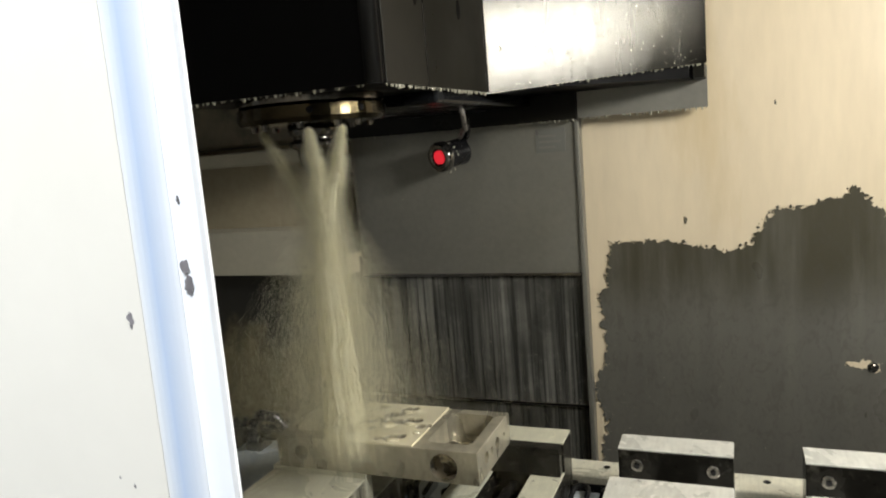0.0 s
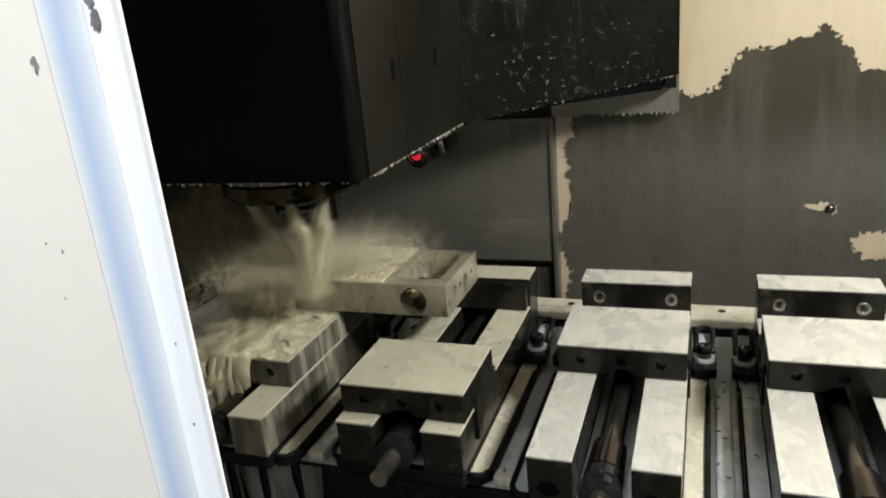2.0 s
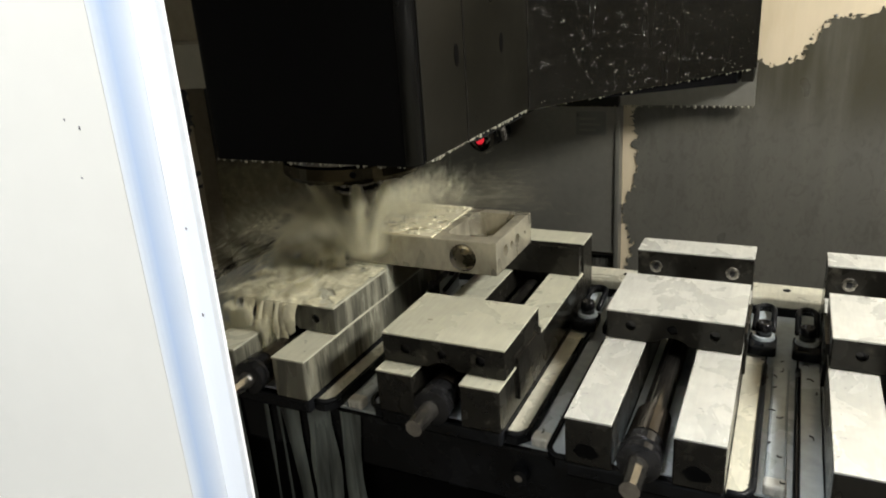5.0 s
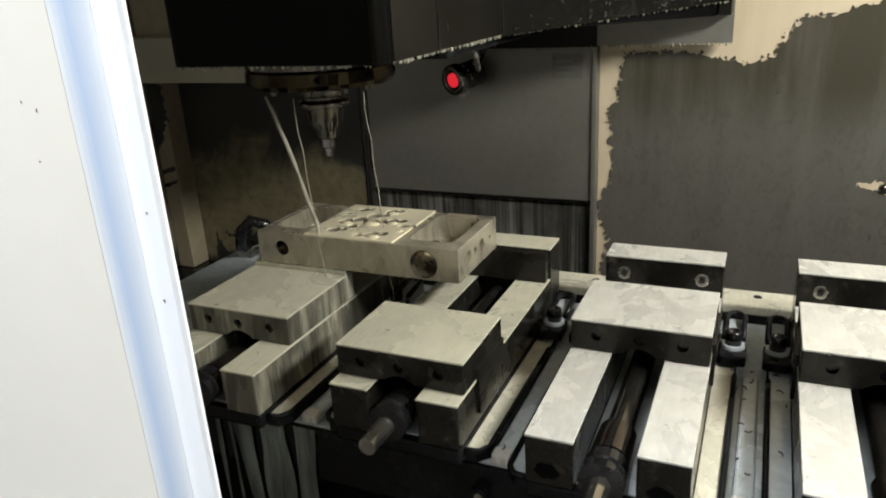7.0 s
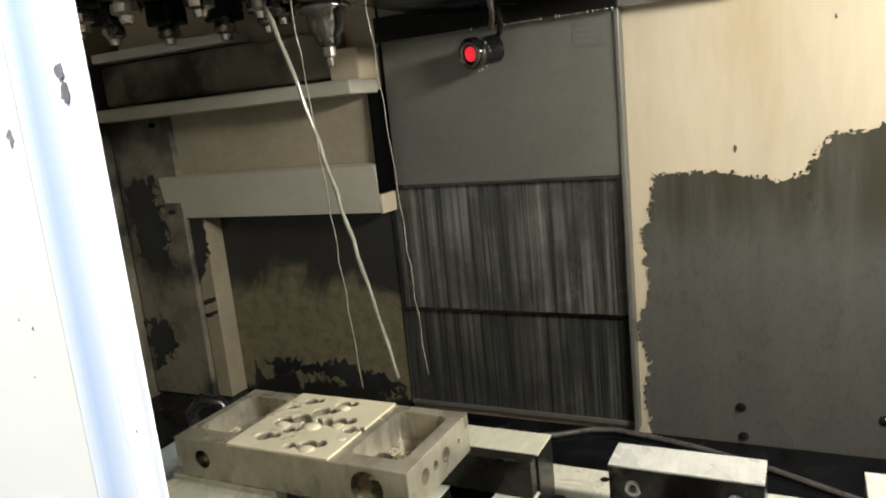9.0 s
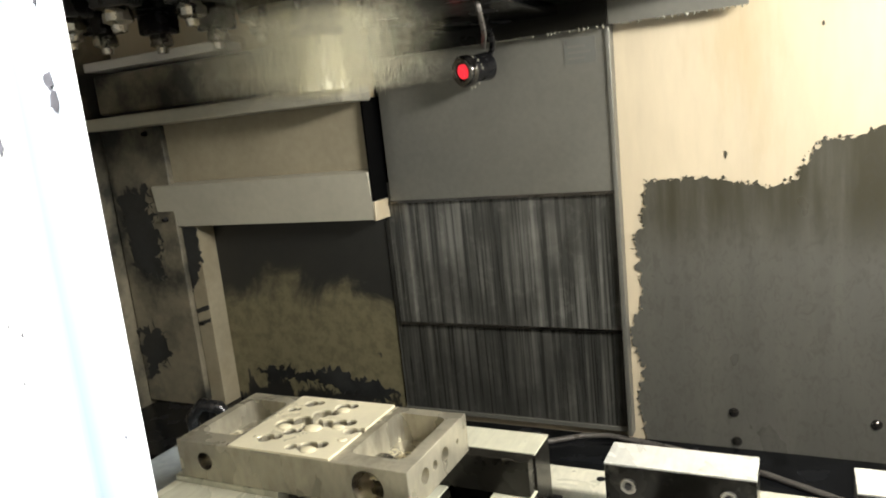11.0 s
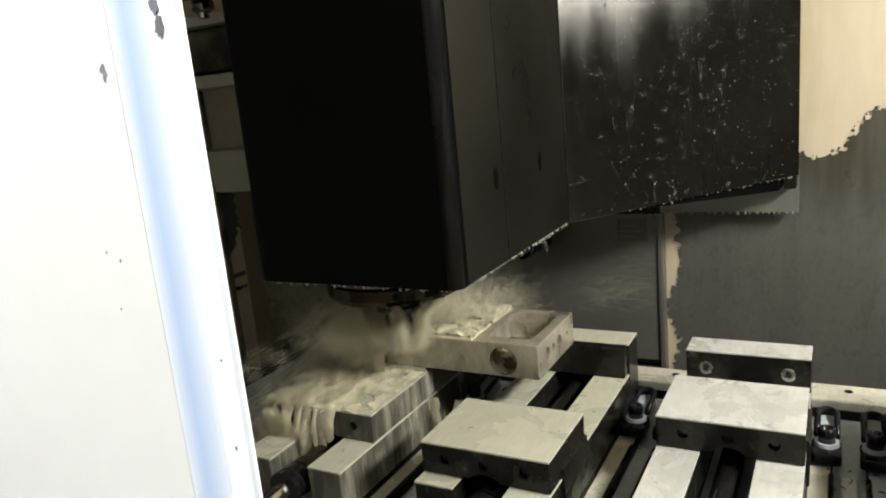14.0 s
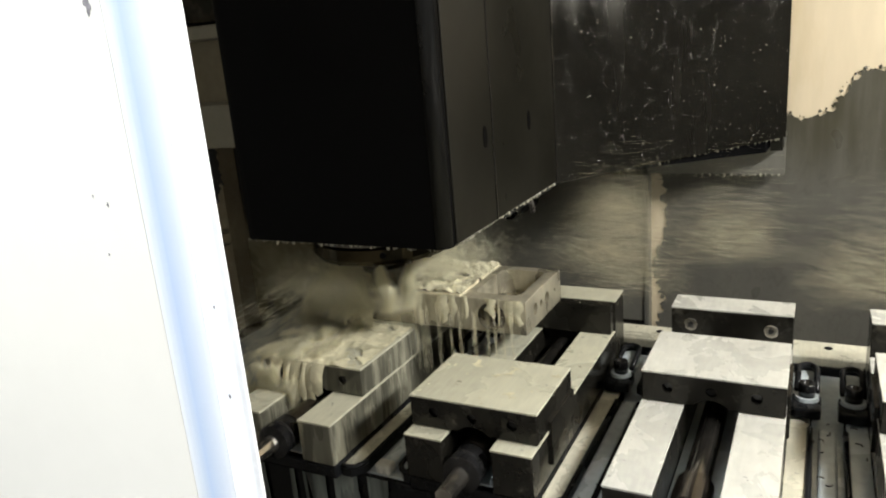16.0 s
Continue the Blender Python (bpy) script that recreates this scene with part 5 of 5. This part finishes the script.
mist = drops("coolant_mist", p0, p0 + g.normal(0, 0.0016, (n, 3)), 0.00005, HAZE, "fine milky mist hanging round the workpiece", "coolant mist", "", (HX, 0.90, 1.2))

# thin dribbles that hang from the nose when the spray is shut
dribble = []
for k, (x0, y0, dx, dy, r) in enumerate(((-0.585, 0.765, 0.10, 0.05, 0.0028), (-0.535, 0.752, 0.02, 0.02, 0.0007), (-0.47, 0.815, 0.02, 0.02, 0.0007))):
    pts = []
    for i in range(24):
        u = i / 23
        pts.append((x0 + dx * u ** 0.8 + 0.0012 * math.sin(i * 1.9 + k), y0 + dy * u + 0.001 * math.cos(i * 2.3), 1.268 - 0.50 * u))
    bm = tube(BM(), pts, [r * (0.7 + 0.5 * abs(math.sin(i * 1.3 + k))) for i in range(24)], 6)
    dribble.append(solid("coolant_dribble", bm, WATER, "thin stream of coolant falling from the nose ring", "coolant stream", "", "coolant dribbles", base=(x0, y0, 1.268), smooth=True))


# ---------------------------------------------------------------- what moves
HEAD_Z = [(0.0, 0.366), (0.5, 0.296), (1.0, 0.221), (1.5, 0.146), (2.0, 0.071), (2.5, 0.033), (3.0, 0.030), (4.3, 0.028), (5.5, 0.027), (6.0, 0.027), (6.5, 0.079), (7.0, 0.132),
          (7.5, 0.206), (8.0, 0.281), (8.5, 0.354), (9.0, 0.428), (9.5, 0.482), (10.2, 0.500), (10.8, 0.440), (11.5, 0.334), (12.0, 0.263), (12.5, 0.189), (13.0, 0.115), (13.5, 0.049), (14.0, 0.003), (14.5, 0.0), (16.0, 0.0)]
TABLE_Y = [(0.0, -0.009), (1.0, -0.004), (1.5, -0.003), (2.0, 0.008), (3.0, 0.010), (5.5, 0.004), (6.0, 0.001), (6.5, 0.0), (7.0, -0.038), (7.5, -0.088), (8.0, -0.145), (8.5, -0.195), (9.0, -0.249), (9.5, -0.285),
           (10.2, -0.295), (10.8, -0.255), (11.5, -0.181), (12.0, -0.133), (12.5, -0.088), (13.0, -0.039), (13.5, 0.002), (14.0, 0.001), (14.5, 0.0), (15.5, -0.001), (16.0, 0.006)]


def at(rows, t):
    return float(np.interp(t, [r[0] for r in rows], [r[1] for r in rows]))


def motions():
    for ob in (head, cov, cov2):
        p = Vector(ob.location)
        walk(ob, [(t, Matrix.Translation(p + Vector((0, 0, z)))) for t, z in HEAD_Z])
    for ob in ON_TABLE:
        p = Vector(ob.location)
        walk(ob, [(t, Matrix.Translation(p + Vector((0, y, 0)))) for t, y in TABLE_Y])
    # spray: opens and shuts at the nose; what reaches the block piles up on it
    times = [i * 0.25 for i in range(65)]
    for k, ob in enumerate(spray):
        rows = []
        r = random.Random(k)
        for t in times:
            hz = at(HEAD_Z, t)
            on = float(np.interp(t, [0, 6.5, 6.85, 10.6, 11.2, 16], [1, 1, 0, 0, 1, 1]))
            run_z = 1.276 + hz - k * SEG_LEN
            on *= float(np.interp(run_z - SEG_LEN - 0.012, [WZ1 - 0.062, WZ1 - 0.03], [0, 1]))
            out_ = max(0.0, (on - 0.4) / 0.6)
            z = out_ * run_z + (1 - out_) * (1.52 + hz)
            rows.append((t, pose(HX, HY + 0.34 * max(0.0, 1 - on / 0.4), z, 0, 0, 5 * math.sin(t * 9 + k * 2.1))))
        walk(ob, rows)
    for k, (ob, dx, dy) in enumerate(splash):
        rows = []
        for t in times:
            hz = at(HEAD_Z, t)
            on = float(np.interp(t, [0, 1.4, 2.0, 6.5, 6.8, 12.9, 13.6, 16], [0, 0, 1, 1, 0, 0, 1, 1]))
            if k > 9:
                on = float(np.interp(t, [14.5, 14.75], [0, 1]))
            w = 1.0 + 0.22 * math.sin(t * 7.3 + k * 1.9)
            out_ = max(0.0, (on - 0.4) / 0.6)
            z = out_ * (1.232 + 0.008 * math.sin(t * 5.1 + k)) + (1 - out_) * (1.42 + hz)
            rows.append((t, pose(HX + out_ * dx * w, HY + out_ * (0.02 + dy * w) + 0.34 * max(0.0, 1 - on / 0.4), z, 0, 0, on * 16 * math.sin(t * 3.7 + k * 2.7))))
        walk(ob, rows)
    # the flows drain down into block and table when the spray stops
    for ob, sink, keys in ((mist, 0.75, ((0, 1), (1.6, 1), (2.4, 0), (11.0, 0), (11.4, 1), (13.2, 1), (13.9, 0), (16, 0))),
                           (froth, 0.25, ((0, 0), (0.9, 0), (1.5, 1), (6.6, 1), (7.0, 0), (13.0, 0), (13.5, 1), (16, 1))),
                           (falls, 0.30, ((0, 0), (13.3, 0), (14.3, 1), (16, 1))),
                           (flow, 0.25, ((0, 0), (0.9, 0), (1.5, 1), (6.6, 1), (7.0, 0), (13.0, 0), (13.5, 1), (16, 1))),
                           (foam, 0.020, ((0, 0), (1.5, 0), (2.0, 0.8), (6.5, 0.8), (6.9, 0), (13.2, 0), (13.9, 1), (16, 1))),
                           (spill, 0.30, ((0, 0), (13.3, 0), (14.3, 1), (16, 1)))):
        p = Vector(ob.location)
        rows = []
        for t in times:
            on = float(np.interp(t, [k_[0] for k_ in keys], [k_[1] for k_ in keys]))
            rows.append((t, Matrix.Translation(p + Vector((0, at(TABLE_Y, t), -sink * (1 - on) + on * 0.0006 * math.sin(t * 13))))))
        walk(ob, rows)
    for k, ob in enumerate(dribble):
        p = Vector(ob.location)
        rows = []
        for t in times:
            hz = at(HEAD_Z, t)
            on = float(np.interp(t, [0, 6.55, 7.0, 10.4, 10.8, 16], [0, 0, 1, 1, 0, 0]))
            rows.append((t, Matrix.Translation(p + Vector((0, 0, hz + (1 - on) * 0.53)))))
        walk(ob, rows)


motions()
